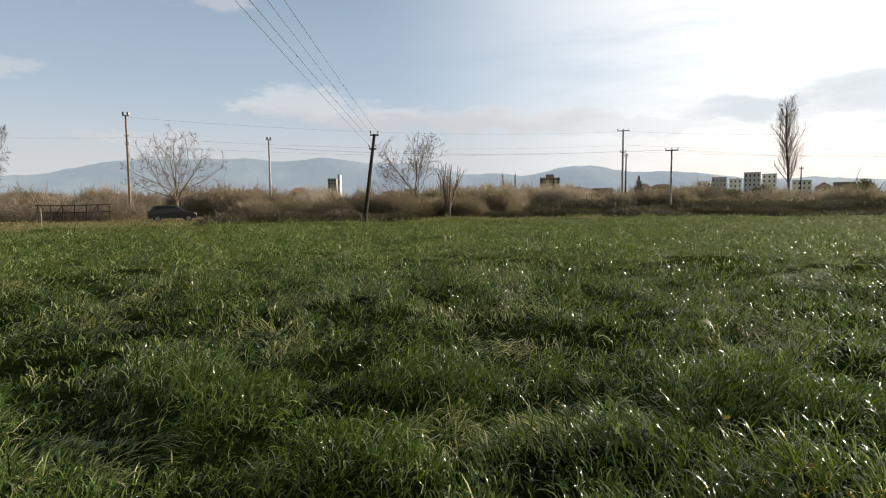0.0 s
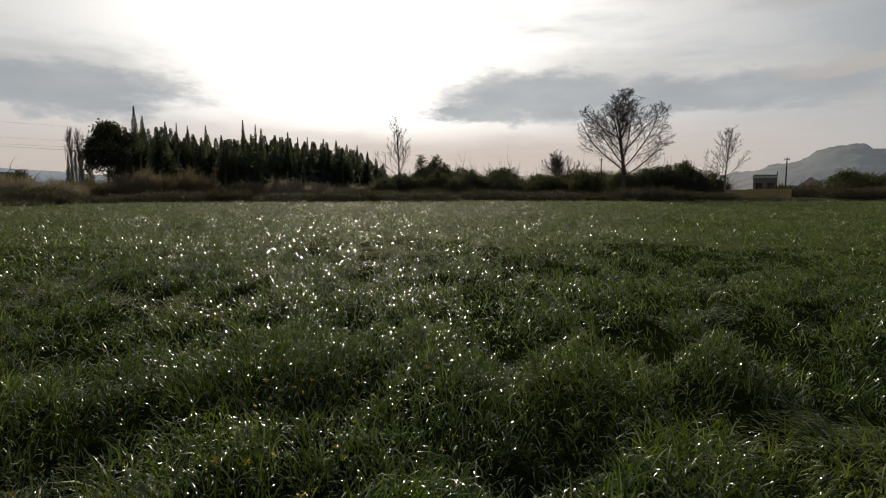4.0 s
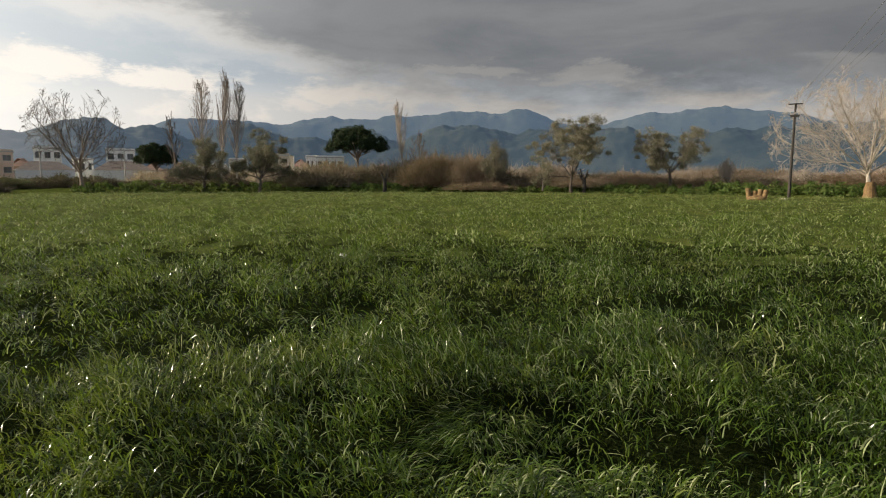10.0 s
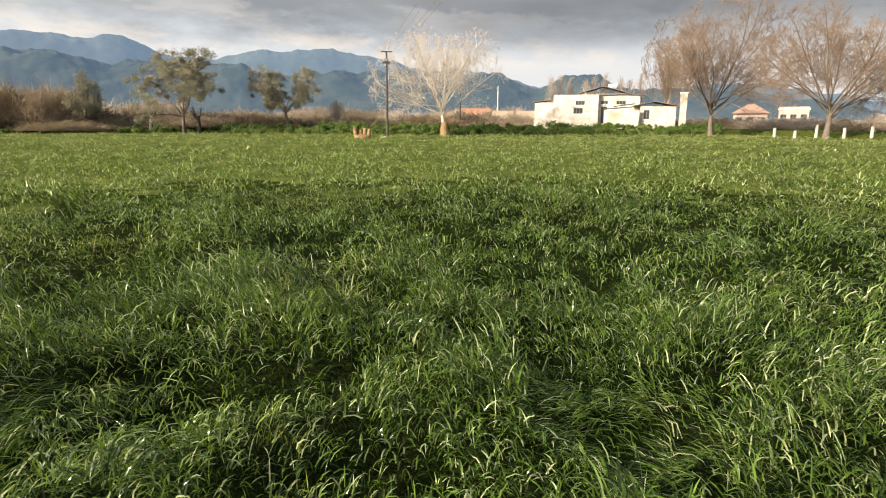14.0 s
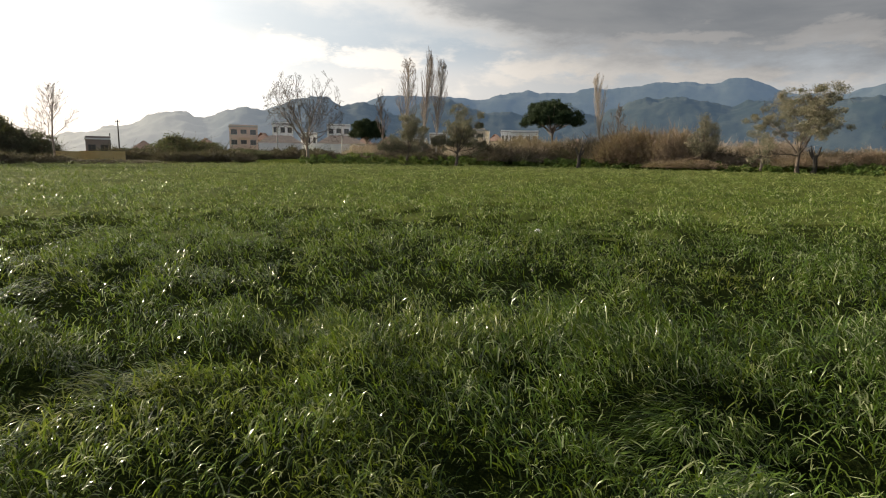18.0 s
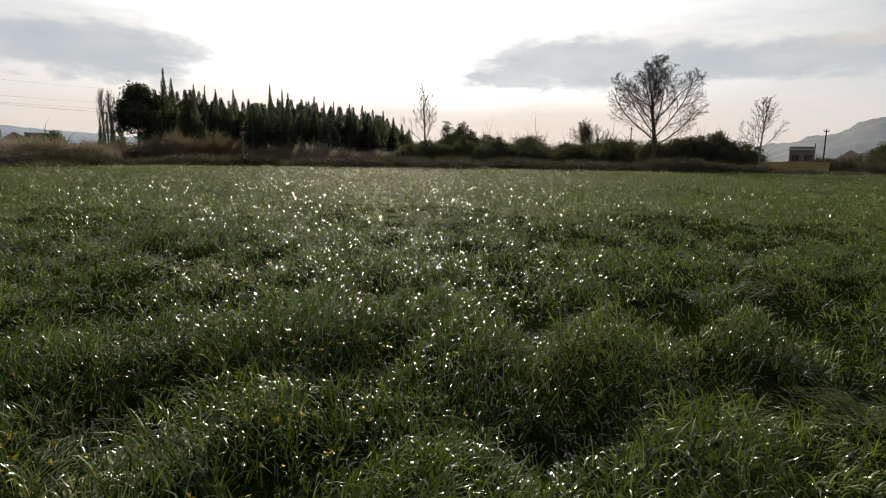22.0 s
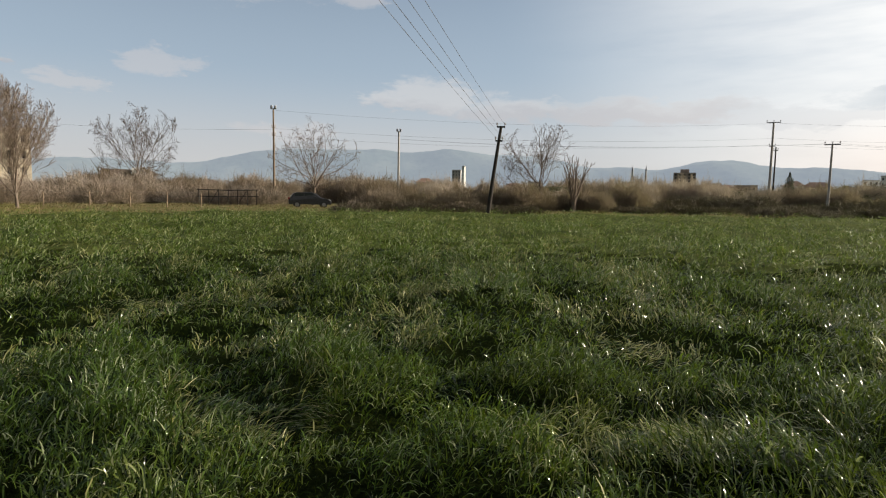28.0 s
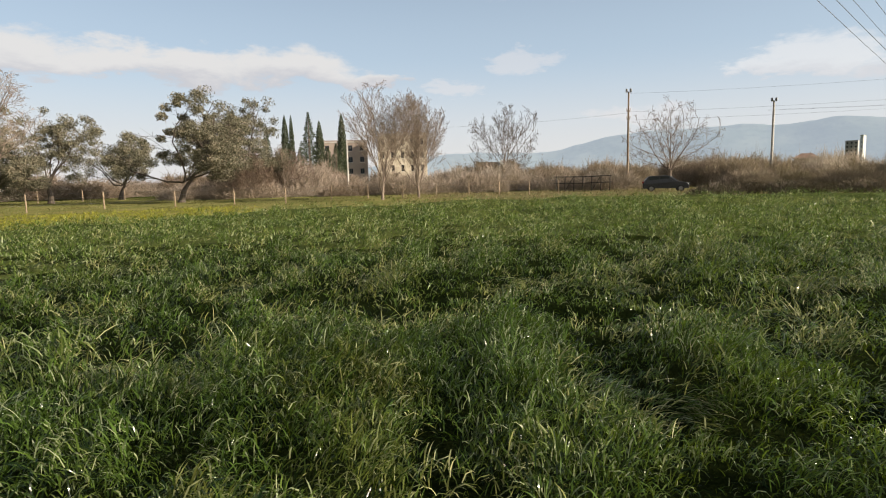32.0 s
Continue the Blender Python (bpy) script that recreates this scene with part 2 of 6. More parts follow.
def leaf_material(name, a, b, c, through=0.3, rough=0.45, patch=0.4, spec=0.5, share=0.25, vary=0.0):
    """Leaves or blades: colour by single leaf and by patch, light passing through."""
    m = bpy.data.materials.new(name)
    m.use_nodes = True
    g = Nodes(m.node_tree)
    geo = g.add("ShaderNodeNewGeometry")
    rnd = geo.outputs["Random Per Island"]
    n1 = g.noise(geo.outputs["Position"], patch, 4.0, 0.6)
    col = g.mix(rnd, a, b)
    f = g.math("ADD", g.math("MULTIPLY", g.span(n1, 0.48, 0.72), 0.6), g.math("MULTIPLY", g.span(rnd, 1.0 - share, 1.0), 0.45), clamp=True)
    col = g.mix(f, col, c)
    if vary:
        hsv = g.add("ShaderNodeHueSaturation")
        own = g.add("ShaderNodeObjectInfo").outputs["Random"]
        g.put(hsv.inputs["Value"], g.math("MULTIPLY_ADD", own, vary, 1.0 - vary * 0.6))
        g.put(hsv.inputs["Saturation"], g.math("MULTIPLY_ADD", own, -0.4, 1.15))
        g.put(hsv.inputs["Color"], col)
        col = hsv.outputs[0]
    p = g.add("ShaderNodeBsdfPrincipled")
    g.put(p.inputs["Base Color"], col)
    p.inputs["Roughness"].default_value, p.inputs["Specular IOR Level"].default_value = rough, spec
    t = g.add("ShaderNodeBsdfTranslucent")
    g.put(t.inputs[0], g.mix(0.3, col, (0.16, 0.22, 0.03)))
    s = g.add("ShaderNodeMixShader")
    s.inputs[0].default_value = through
    g.put(s.inputs[1], p.outputs[0])
    g.put(s.inputs[2], t.outputs[0])
    g.put(g.add("ShaderNodeOutputMaterial").inputs[0], s.outputs[0])
    return m


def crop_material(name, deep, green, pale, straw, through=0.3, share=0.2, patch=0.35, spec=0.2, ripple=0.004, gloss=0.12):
    """Wheat blades: near-black for painted shade, fresh green, pale for painted sheen, yellowing in patches."""
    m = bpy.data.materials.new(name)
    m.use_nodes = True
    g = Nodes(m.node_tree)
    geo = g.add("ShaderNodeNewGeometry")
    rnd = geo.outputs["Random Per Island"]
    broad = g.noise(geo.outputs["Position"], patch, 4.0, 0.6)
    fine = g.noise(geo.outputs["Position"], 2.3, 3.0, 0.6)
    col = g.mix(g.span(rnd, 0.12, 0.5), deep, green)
    # noise clumps painted darker, as the shaded hollows between hummocks look
    dark_clump = g.noise(geo.outputs["Position"], 1.15, 3.0, 0.55)
    col = g.mix(g.math("MULTIPLY", g.span(dark_clump, 0.50, 0.66), 0.35), col, deep)
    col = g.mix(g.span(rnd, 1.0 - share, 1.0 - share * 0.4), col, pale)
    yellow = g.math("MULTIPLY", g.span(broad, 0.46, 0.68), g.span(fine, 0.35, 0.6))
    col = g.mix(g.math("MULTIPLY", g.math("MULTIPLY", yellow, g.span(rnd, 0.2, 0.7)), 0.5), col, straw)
    p = g.add("ShaderNodeBsdfPrincipled")
    g.put(p.inputs["Base Color"], col)
    g.put(p.inputs["Roughness"], g.math("MULTIPLY_ADD", g.span(fine, 0.3, 0.7), 0.08, gloss))
    p.inputs["Specular IOR Level"].default_value = spec
    veins = g.add("ShaderNodeBump")
    veins.inputs["Strength"].default_value, veins.inputs["Distance"].default_value = 0.35, ripple
    g.put(veins.inputs["Height"], g.noise(geo.outputs["Position"], 0.25 / ripple, 2.0, 0.6))
    g.put(p.inputs["Normal"], veins.outputs[0])
    t = g.add("ShaderNodeBsdfTranslucent")
    g.put(t.inputs[0], g.mix(0.52, col, (0.155, 0.222, 0.014)))
    s = g.add("ShaderNodeMixShader")
    s.inputs[0].default_value = through
    g.put(s.inputs[1], p.outputs[0])
    g.put(s.inputs[2], t.outputs[0])
    g.put(g.add("ShaderNodeOutputMaterial").inputs[0], s.outputs[0])
    return m


def glass_material(name, tint):
    m = bpy.data.materials.new(name)
    m.use_nodes = True
    p = m.node_tree.nodes["Principled BSDF"]
    p.inputs["Base Color"].default_value = (*tint, 1)
    p.inputs["Roughness"].default_value, p.inputs["Specular IOR Level"].default_value = 0.08, 0.8
    return m


def hill_material(name, a, b, haze_glow, strength, scale, glare=0.0):
    """Wooded slopes far off, the haze before them painted on as surface glow."""
    m = bpy.data.materials.new(name)
    m.use_nodes = True
    g = Nodes(m.node_tree)
    pos = g.add("ShaderNodeTexCoord").outputs["Object"]
    n = g.noise(pos, scale, 8.0, 0.65)
    k = g.noise(pos, scale * 7, 5.0, 0.7)
    col = g.mix(g.span(n, 0.40, 0.62), a, b)
    col = g.mix(g.math("MULTIPLY", g.span(k, 0.5, 0.7), 0.5), col, tuple(v * 0.5 for v in a))
    p = g.add("ShaderNodeBsdfPrincipled")
    g.put(p.inputs["Base Color"], col)
    p.inputs["Roughness"].default_value, p.inputs["Specular IOR Level"].default_value = 0.95, 0.1
    # the painted haze on the slopes glows brighter and paler towards the sun
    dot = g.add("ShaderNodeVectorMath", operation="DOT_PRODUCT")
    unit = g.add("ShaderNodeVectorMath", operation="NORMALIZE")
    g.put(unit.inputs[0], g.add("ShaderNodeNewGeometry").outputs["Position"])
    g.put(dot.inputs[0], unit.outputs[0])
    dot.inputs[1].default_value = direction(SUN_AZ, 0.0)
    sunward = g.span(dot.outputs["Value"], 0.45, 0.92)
    g.put(p.inputs["Emission Color"], g.mix(sunward if glare else 0.0, haze_glow, (0.62, 0.60, 0.56)))
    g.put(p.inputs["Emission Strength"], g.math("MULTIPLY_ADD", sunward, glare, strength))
    bm_ = g.add("ShaderNodeBump")
    bm_.inputs["Strength"].default_value, bm_.inputs["Distance"].default_value = 0.35, 20.0
    g.put(bm_.inputs["Height"], n)
    g.put(p.inputs["Normal"], bm_.outputs[0])
    g.put(g.add("ShaderNodeOutputMaterial").inputs[0], p.outputs[0])
    return m


# near-black first tone paints gap shade, pale third tone paints sheen on blades
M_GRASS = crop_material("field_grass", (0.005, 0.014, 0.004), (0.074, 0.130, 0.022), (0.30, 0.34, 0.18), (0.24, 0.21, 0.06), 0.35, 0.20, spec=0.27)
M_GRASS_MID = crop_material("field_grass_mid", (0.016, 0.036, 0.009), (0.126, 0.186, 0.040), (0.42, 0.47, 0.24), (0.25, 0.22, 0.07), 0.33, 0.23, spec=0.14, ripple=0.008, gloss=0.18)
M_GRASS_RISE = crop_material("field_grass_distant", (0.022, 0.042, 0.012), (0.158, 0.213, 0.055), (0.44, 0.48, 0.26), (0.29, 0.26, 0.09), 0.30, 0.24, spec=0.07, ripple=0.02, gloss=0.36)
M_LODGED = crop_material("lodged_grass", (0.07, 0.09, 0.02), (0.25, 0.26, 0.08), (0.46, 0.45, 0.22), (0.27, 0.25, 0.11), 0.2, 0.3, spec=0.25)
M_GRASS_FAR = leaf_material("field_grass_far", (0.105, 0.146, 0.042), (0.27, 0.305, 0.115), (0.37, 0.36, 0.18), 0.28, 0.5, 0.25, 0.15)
M_LAWN = leaf_material("lawn_grass", (0.13, 0.14, 0.04), (0.20, 0.185, 0.065), (0.26, 0.22, 0.09), 0.3, 0.5, 0.3)
M_MUSTARD = leaf_material("mustard_leaves", (0.20, 0.22, 0.03), (0.34, 0.33, 0.05), (0.50, 0.44, 0.05), 0.35, 0.5, 0.5, 0.15)
M_STRAWGRASS = leaf_material("dry_grass", (0.22, 0.17, 0.09), (0.32, 0.26, 0.15), (0.16, 0.15, 0.06), 0.3, 0.8, 0.3, 0.1)
M_WEED = leaf_material("weed_leaves", (0.045, 0.085, 0.018), (0.085, 0.130, 0.030), (0.16, 0.16, 0.06), 0.3, 0.6, 0.2, 0.15)
M_OLIVE = leaf_material("olive_leaves", (0.105, 0.100, 0.068), (0.215, 0.195, 0.14), (0.34, 0.295, 0.22), 0.22, 0.6, 0.5, 0.2)
M_CYPRESS = leaf_material("conifer_needles", (0.085, 0.105, 0.075), (0.12, 0.14, 0.10), (0.14, 0.14, 0.10), 0.4, 0.7, 0.2, 0.2)
M_PINE = leaf_material("pine_needles", (0.014, 0.028, 0.012), (0.026, 0.046, 0.018), (0.045, 0.06, 0.024), 0.08, 0.7, 0.3, 0.15)
M_SHRUB = leaf_material("evergreen_leaves", (0.065, 0.072, 0.045), (0.11, 0.11, 0.068), (0.17, 0.14, 0.09), 0.34, 0.8, 0.15, 0.1, vary=0.5)
M_DRY = leaf_material("dry_brush", (0.32, 0.248, 0.198), (0.44, 0.345, 0.285), (0.24, 0.18, 0.14), 0.4, 0.8, 0.3, 0.2, vary=0.7)
M_RUST = leaf_material("rusty_brush", (0.22, 0.152, 0.112), (0.30, 0.215, 0.162), (0.18, 0.145, 0.11), 0.34, 0.8, 0.3, 0.2, vary=0.5)
M_DARKBRUSH = leaf_material("dark_brush", (0.085, 0.065, 0.050), (0.145, 0.108, 0.082), (0.08, 0.08, 0.045), 0.16, 0.8, 0.3, 0.2, vary=0.6)
M_BARK = material("bark", (0.17, 0.13, 0.10), (0.25, 0.20, 0.16), 0.9, 2.0, 25.0, 0.6, vary=0.3)
M_TWIG = material("twig_bark", (0.21, 0.16, 0.125), (0.28, 0.22, 0.175), 0.85, 3.0, 30.0, 0.2, vary=0.25)
M_DARKTWIG = material("dark_twig_bark", (0.11, 0.085, 0.065), (0.16, 0.125, 0.10), 0.85, 3.0, 30.0, 0.2, vary=0.25)
M_PALETWIG = material("pale_bark", (0.36, 0.31, 0.26), (0.46, 0.40, 0.34), 0.8, 3.0, 30.0, 0.3)
M_WARMTWIG = material("warm_twig_bark", (0.125, 0.086, 0.060), (0.18, 0.128, 0.092), 0.85, 3.0, 30.0, 0.2)
M_OLIVEBARK = material("olive_bark", (0.07, 0.055, 0.042), (0.12, 0.095, 0.075), 0.9, 3.0, 18.0, 0.8)
M_PALEWOOD = material("pale_wood", (0.12, 0.070, 0.027), (0.21, 0.13, 0.05), 0.8, 5.0, 14.0, 0.5, c=(0.05, 0.032, 0.018))
M_POLE = material("tarred_wood", (0.024, 0.019, 0.016), (0.042, 0.034, 0.028), 0.85, 4.0, 40.0, 0.5)
M_OLDWOOD = material("weathered_wood", (0.25, 0.18, 0.12), (0.34, 0.26, 0.18), 0.85, 4.0, 40.0, 0.5)
M_CONCRETE = material("pole_concrete", (0.42, 0.40, 0.36), (0.52, 0.50, 0.46), 0.85, 4.0, 50.0, 0.4)
M_METAL = material("galvanised_steel", (0.20, 0.20, 0.21), (0.28, 0.28, 0.29), 0.5, 8.0, 60.0, 0.1, metal=0.8)
M_PORCELAIN = material("insulator_porcelain", (0.32, 0.28, 0.25), (0.40, 0.36, 0.32), 0.3, 8.0, 60.0, 0.0)
M_WIRE = material("cable", (0.09, 0.09, 0.10), (0.13, 0.13, 0.14), 0.6, 8.0, 60.0, 0.0)
M_LIME = material("limewash", (0.28, 0.25, 0.215), (0.47, 0.435, 0.39), 0.9, 0.9, 4.0, 0.4, c=(0.30, 0.265, 0.225))
M_CREAM = material("cream_render", (0.52, 0.44, 0.34), (0.66, 0.58, 0.46), 0.9, 0.6, 8.0, 0.3)
M_OLDPLASTER = material("old_plaster", (0.27, 0.22, 0.175), (0.36, 0.31, 0.255), 0.9, 0.6, 8.0, 0.4)
M_OCHRE = material("ochre_render", (0.52, 0.37, 0.15), (0.62, 0.46, 0.22), 0.9, 0.6, 14.0, 0.3)
M_PINK = material("peach_render", (0.64, 0.47, 0.38), (0.70, 0.54, 0.45), 0.9, 0.4, 12.0, 0.2)
M_GREYWALL = material("grey_render", (0.38, 0.36, 0.34), (0.48, 0.46, 0.44), 0.9, 0.4, 12.0, 0.2)
M_BROWNWALL = material("brown_render", (0.27, 0.21, 0.18), (0.33, 0.27, 0.23), 0.9, 0.4, 12.0, 0.2)
M_BRICK = material("red_brick", (0.27, 0.135, 0.09), (0.35, 0.19, 0.13), 0.9, 1.2, 20.0, 0.4)
M_TILE = material("clay_roof_tile", (0.20, 0.13, 0.10), (0.28, 0.17, 0.125), 0.85, 1.2, 20.0, 0.4)
M_TIN = material("rusty_tin", (0.13, 0.10, 0.085), (0.20, 0.16, 0.13), 0.6, 1.2, 20.0, 0.3)
M_WHITE = material("white_paint", (0.78, 0.77, 0.74), (0.83, 0.82, 0.80), 0.7, 2.0, 20.0, 0.1)
M_DARKPAINT = material("dark_frame_paint", (0.10, 0.09, 0.085), (0.14, 0.13, 0.12), 0.6, 4.0, 30.0, 0.1)
M_GLASS = glass_material("window_glass", (0.03, 0.035, 0.04))
M_CARPAINT = material("car_paint", (0.018, 0.019, 0.022), (0.026, 0.027, 0.030), 0.3, 3.0, 40.0, 0.0, spec=0.6)
M_RUBBER = material("tyre_rubber", (0.02, 0.02, 0.02), (0.03, 0.03, 0.03), 0.85, 8.0, 60.0, 0.2)
M_LAMP = material("lamp_lens", (0.55, 0.55, 0.52), (0.62, 0.62, 0.60), 0.15, 8.0, 60.0, 0.0)
M_REDLAMP = material("tail_lamp_lens", (0.28, 0.02, 0.02), (0.34, 0.03, 0.03), 0.2, 8.0, 60.0, 0.0)
M_STONE = material("pale_stone", (0.58, 0.54, 0.47), (0.68, 0.64, 0.57), 0.9, 3.0, 25.0, 0.5)
M_FLOWER = material("yellow_petals", (0.75, 0.55, 0.03), (0.82, 0.64, 0.05), 0.6, 20.0, 80.0, 0.0)
# blue haze is put into these slopes as emission colour and strength
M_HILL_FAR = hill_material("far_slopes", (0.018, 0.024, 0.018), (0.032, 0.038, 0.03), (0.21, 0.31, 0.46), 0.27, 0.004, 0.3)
# northern ridge carries the strongest painted haze, a pale blue surface glow
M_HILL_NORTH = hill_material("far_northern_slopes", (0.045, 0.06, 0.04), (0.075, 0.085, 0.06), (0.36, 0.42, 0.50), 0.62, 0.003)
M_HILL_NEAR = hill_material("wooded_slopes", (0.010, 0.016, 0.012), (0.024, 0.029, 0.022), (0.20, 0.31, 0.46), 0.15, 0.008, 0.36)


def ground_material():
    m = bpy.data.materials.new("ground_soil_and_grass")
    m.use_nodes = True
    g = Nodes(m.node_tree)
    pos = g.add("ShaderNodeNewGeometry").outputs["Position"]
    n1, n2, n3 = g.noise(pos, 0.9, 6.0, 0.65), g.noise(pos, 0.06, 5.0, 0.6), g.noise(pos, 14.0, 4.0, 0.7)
    # soil near-black: shade between the blades is painted into its colour
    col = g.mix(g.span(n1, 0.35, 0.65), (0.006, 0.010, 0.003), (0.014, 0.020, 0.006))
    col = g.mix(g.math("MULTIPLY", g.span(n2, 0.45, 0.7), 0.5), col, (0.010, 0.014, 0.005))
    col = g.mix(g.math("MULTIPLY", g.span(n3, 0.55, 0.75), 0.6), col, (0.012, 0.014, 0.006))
    # near-black painted gap shade stays in the middle, closed growth further out
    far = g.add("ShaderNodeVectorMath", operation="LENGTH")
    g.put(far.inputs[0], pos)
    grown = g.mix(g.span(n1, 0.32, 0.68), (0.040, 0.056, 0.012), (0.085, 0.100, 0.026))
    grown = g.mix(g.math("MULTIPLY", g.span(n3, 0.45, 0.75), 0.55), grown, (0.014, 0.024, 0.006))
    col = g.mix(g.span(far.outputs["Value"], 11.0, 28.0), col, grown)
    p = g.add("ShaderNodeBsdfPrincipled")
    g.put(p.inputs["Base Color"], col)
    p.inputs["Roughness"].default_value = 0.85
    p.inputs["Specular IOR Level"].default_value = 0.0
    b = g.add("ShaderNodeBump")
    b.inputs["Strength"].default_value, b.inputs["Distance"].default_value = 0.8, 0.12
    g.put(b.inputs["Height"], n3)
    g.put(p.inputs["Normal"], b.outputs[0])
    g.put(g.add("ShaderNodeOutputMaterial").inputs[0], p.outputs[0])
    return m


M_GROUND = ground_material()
M_VERGE = material("dry_verge", (0.11, 0.105, 0.045), (0.17, 0.145, 0.075), 0.95, 0.5, 9.0, 0.6, spec=0.0, c=(0.07, 0.085, 0.03))
M_CANOPY = material("crop_canopy", (0.040, 0.056, 0.012), (0.085, 0.100, 0.026), 0.95, 0.35, 2.2, 1.0, spec=0.02, c=(0.014, 0.024, 0.006), depth=0.15)
M_TURF = material("lawn_turf", (0.13, 0.135, 0.045), (0.20, 0.18, 0.07), 0.95, 0.35, 9.0, 0.6, spec=0.0, c=(0.10, 0.11, 0.03))

# ---- plan: bearings in degrees clockwise from +y, distances in metres from the middle of the turn ----
EDGE_AZ = [-90, -72, -57, -45, -28, 0, 17, 35, 44, 67, 95, 115, 140, 165, 185, 203, 214, 232, 270]
EDGE_R = [28, 31, 38, 41, 47, 49, 56, 70, 72, 66, 78, 102, 108, 98, 82, 92, 100, 60, 28]


def edge_radius(az):
    return np.interp((np.asarray(az) + 90) % 360 - 90, EDGE_AZ, EDGE_R)


def smooth(x):
    x = np.clip(x, 0, 1)
    return x * x * (3 - 2 * x)


def wave(x, y, scale, seed):
    """A soft random field, about -1 to 1, for arrays."""
    rnd = np.random.default_rng(seed)
    total = 0
    for _ in range(7):
        a, k, f = rnd.uniform(0, 6.283), rnd.uniform(0.6, 1.7) / scale * 6.283, rnd.uniform(0, 6.283)
        total = total + np.sin(k * (x * np.cos(a) + y * np.sin(a)) + f)
    return total / 3.0


def lattice(x, y, scale, seed):
    """Smooth random hills and hollows between 0 and 1, for arrays."""
    table = np.random.default_rng(seed).uniform(0, 1, (64, 64))
    u, v = np.asarray(x) / scale, np.asarray(y) / scale
    i, k = np.floor(u).astype(int), np.floor(v).astype(int)
    f, g = smooth(u - i), smooth(v - k)
    a, b = table[i % 64, k % 64], table[(i + 1) % 64, k % 64]
    c, d = table[i % 64, (k + 1) % 64], table[(i + 1) % 64, (k + 1) % 64]
    return (a * (1 - f) + b * f) * (1 - g) + (c * (1 - f) + d * f) * g


def ground_z(x, y):
    x, y = np.asarray(x, float), np.asarray(y, float)
    r, az = np.hypot(x, y), np.degrees(np.arctan2(x, y))
    azw = (az + 90) % 360 - 90
    bank = 0.95 * smooth((azw - 96) / 30) * smooth((236 - azw) / 20)
    rise = bank * smooth((r - edge_radius(az) - 0.5) / 7.0)
    bumps = 0.05 * wave(x, y, 9.0, 3) * smooth((400 - r) / 300)
    return rise + bumps - 0.04


def spot(az, d):
    return d * math.sin(radians(az)), d * math.cos(radians(az))


def at(az, d, turn=0.0, dz=0.0, scale=None):
    """The pose on the ground at a bearing and distance, front towards the middle."""
    x, y = spot(az, d)
    m = pose(x, y, float(ground_z(x, y)) + dz, 0, 0, -az + turn)
    return m @ Matrix.Diagonal((*scale, 1)) if scale else m


def up_to(el, d, az):
    """Height above the ground at a bearing and distance of what stands el degrees above eye level."""
    return EYE + d * math.tan(radians(el)) - float(ground_z(*spot(az, d)))


def across(deg, d):
    return d * radians(deg)


# ---- building blocks ----
def mesh_from(name, verts, faces, mat):
    me = bpy.data.meshes.new(name)
    me.from_pydata(verts, [], faces)
    me.materials.append(mat)
    me.update()
    return me


def mesh_arrays(name, verts, quads, tris, mat):
    """A large mesh straight from arrays."""
    me = bpy.data.meshes.new(name)
    nq, nt = len(quads), len(tris)
    me.vertices.add(len(verts))
    me.vertices.foreach_set("co", np.asarray(verts, np.float32).ravel())
    me.loops.add(nq * 4 + nt * 3)
    me.loops.foreach_set("vertex_index", np.concatenate([np.asarray(quads, np.int32).ravel(), np.asarray(tris, np.int32).ravel()]))
    me.polygons.add(nq + nt)
    me.polygons.foreach_set("loop_start", np.concatenate([np.arange(nq) * 4, nq * 4 + np.arange(nt) * 3]).astype(np.int32))
    me.materials.append(mat)
    me.update(calc_edges=True)
    return me


def part(name, bm, mat, parent, label=""):
    """One mesh object under a thing or under a part, from a bmesh or a finished mesh."""
    if isinstance(bm, bmesh.types.BMesh):
        me = bpy.data.meshes.new(name)
        bm.to_mesh(me)
        bm.free()
        me.materials.append(mat)
    else:
        me = bm
    ob = new(name, me)
    ob.parent = parent
    return tagged(ob, label)


def thing(name, label, category, m, group="", kind=""):
    ob = new(name)
    ob.empty_display_size = 0.2
    ob.matrix_world = m
    return tagged(ob, label, category, group, kind)


def box(bm, x0, y0, z0, x1, y1, z1, bevel=0.0):
    r = bmesh.ops.create_cube(bm, size=1.0)
    for v in r["verts"]:
        v.co = Vector(((x0 + x1) / 2 + v.co.x * (x1 - x0), (y0 + y1) / 2 + v.co.y * (y1 - y0), (z0 + z1) / 2 + v.co.z * (z1 - z0)))
    if bevel:
        edges = {e for v in r["verts"] for e in v.link_edges}
        bmesh.ops.bevel(bm, geom=list(edges), offset=bevel, segments=1, affect="EDGES")
    return bm


def boxes(*rows, bevel=0.0):
    bm = bmesh.new()
    for row in rows:
        box(bm, *row, bevel=bevel)
    return bm


def tube(points, radii, sides, verts, faces, cap=True):
    """Adds a tapered tube along points to the lists."""
    n0 = len(verts)
    side = Vector((1, 0.3, 0.2))
    last = len(points) - 1
    for i, p in enumerate(points):
        d = (points[min(i + 1, last)] - points[max(i - 1, 0)])
        a = d.cross(side)
        if a.length < 1e-6:
            a = d.cross(Vector((0, 1, 0)))
        a.normalize()
        b = d.cross(a).normalized()
        for k in range(sides):
            f = 6.28319 * k / sides
            verts.append(p + (a * math.cos(f) + b * math.sin(f)) * radii[i])
    for i in range(last):
        for k in range(sides):
            q, s = n0 + i * sides, (k + 1) % sides
            faces.append((q + k, q + s, q + sides + s, q + sides + k))
    if cap:
        faces.append(tuple(n0 + last * sides + k for k in range(sides)))
        faces.append(tuple(n0 + k for k in reversed(range(sides))))


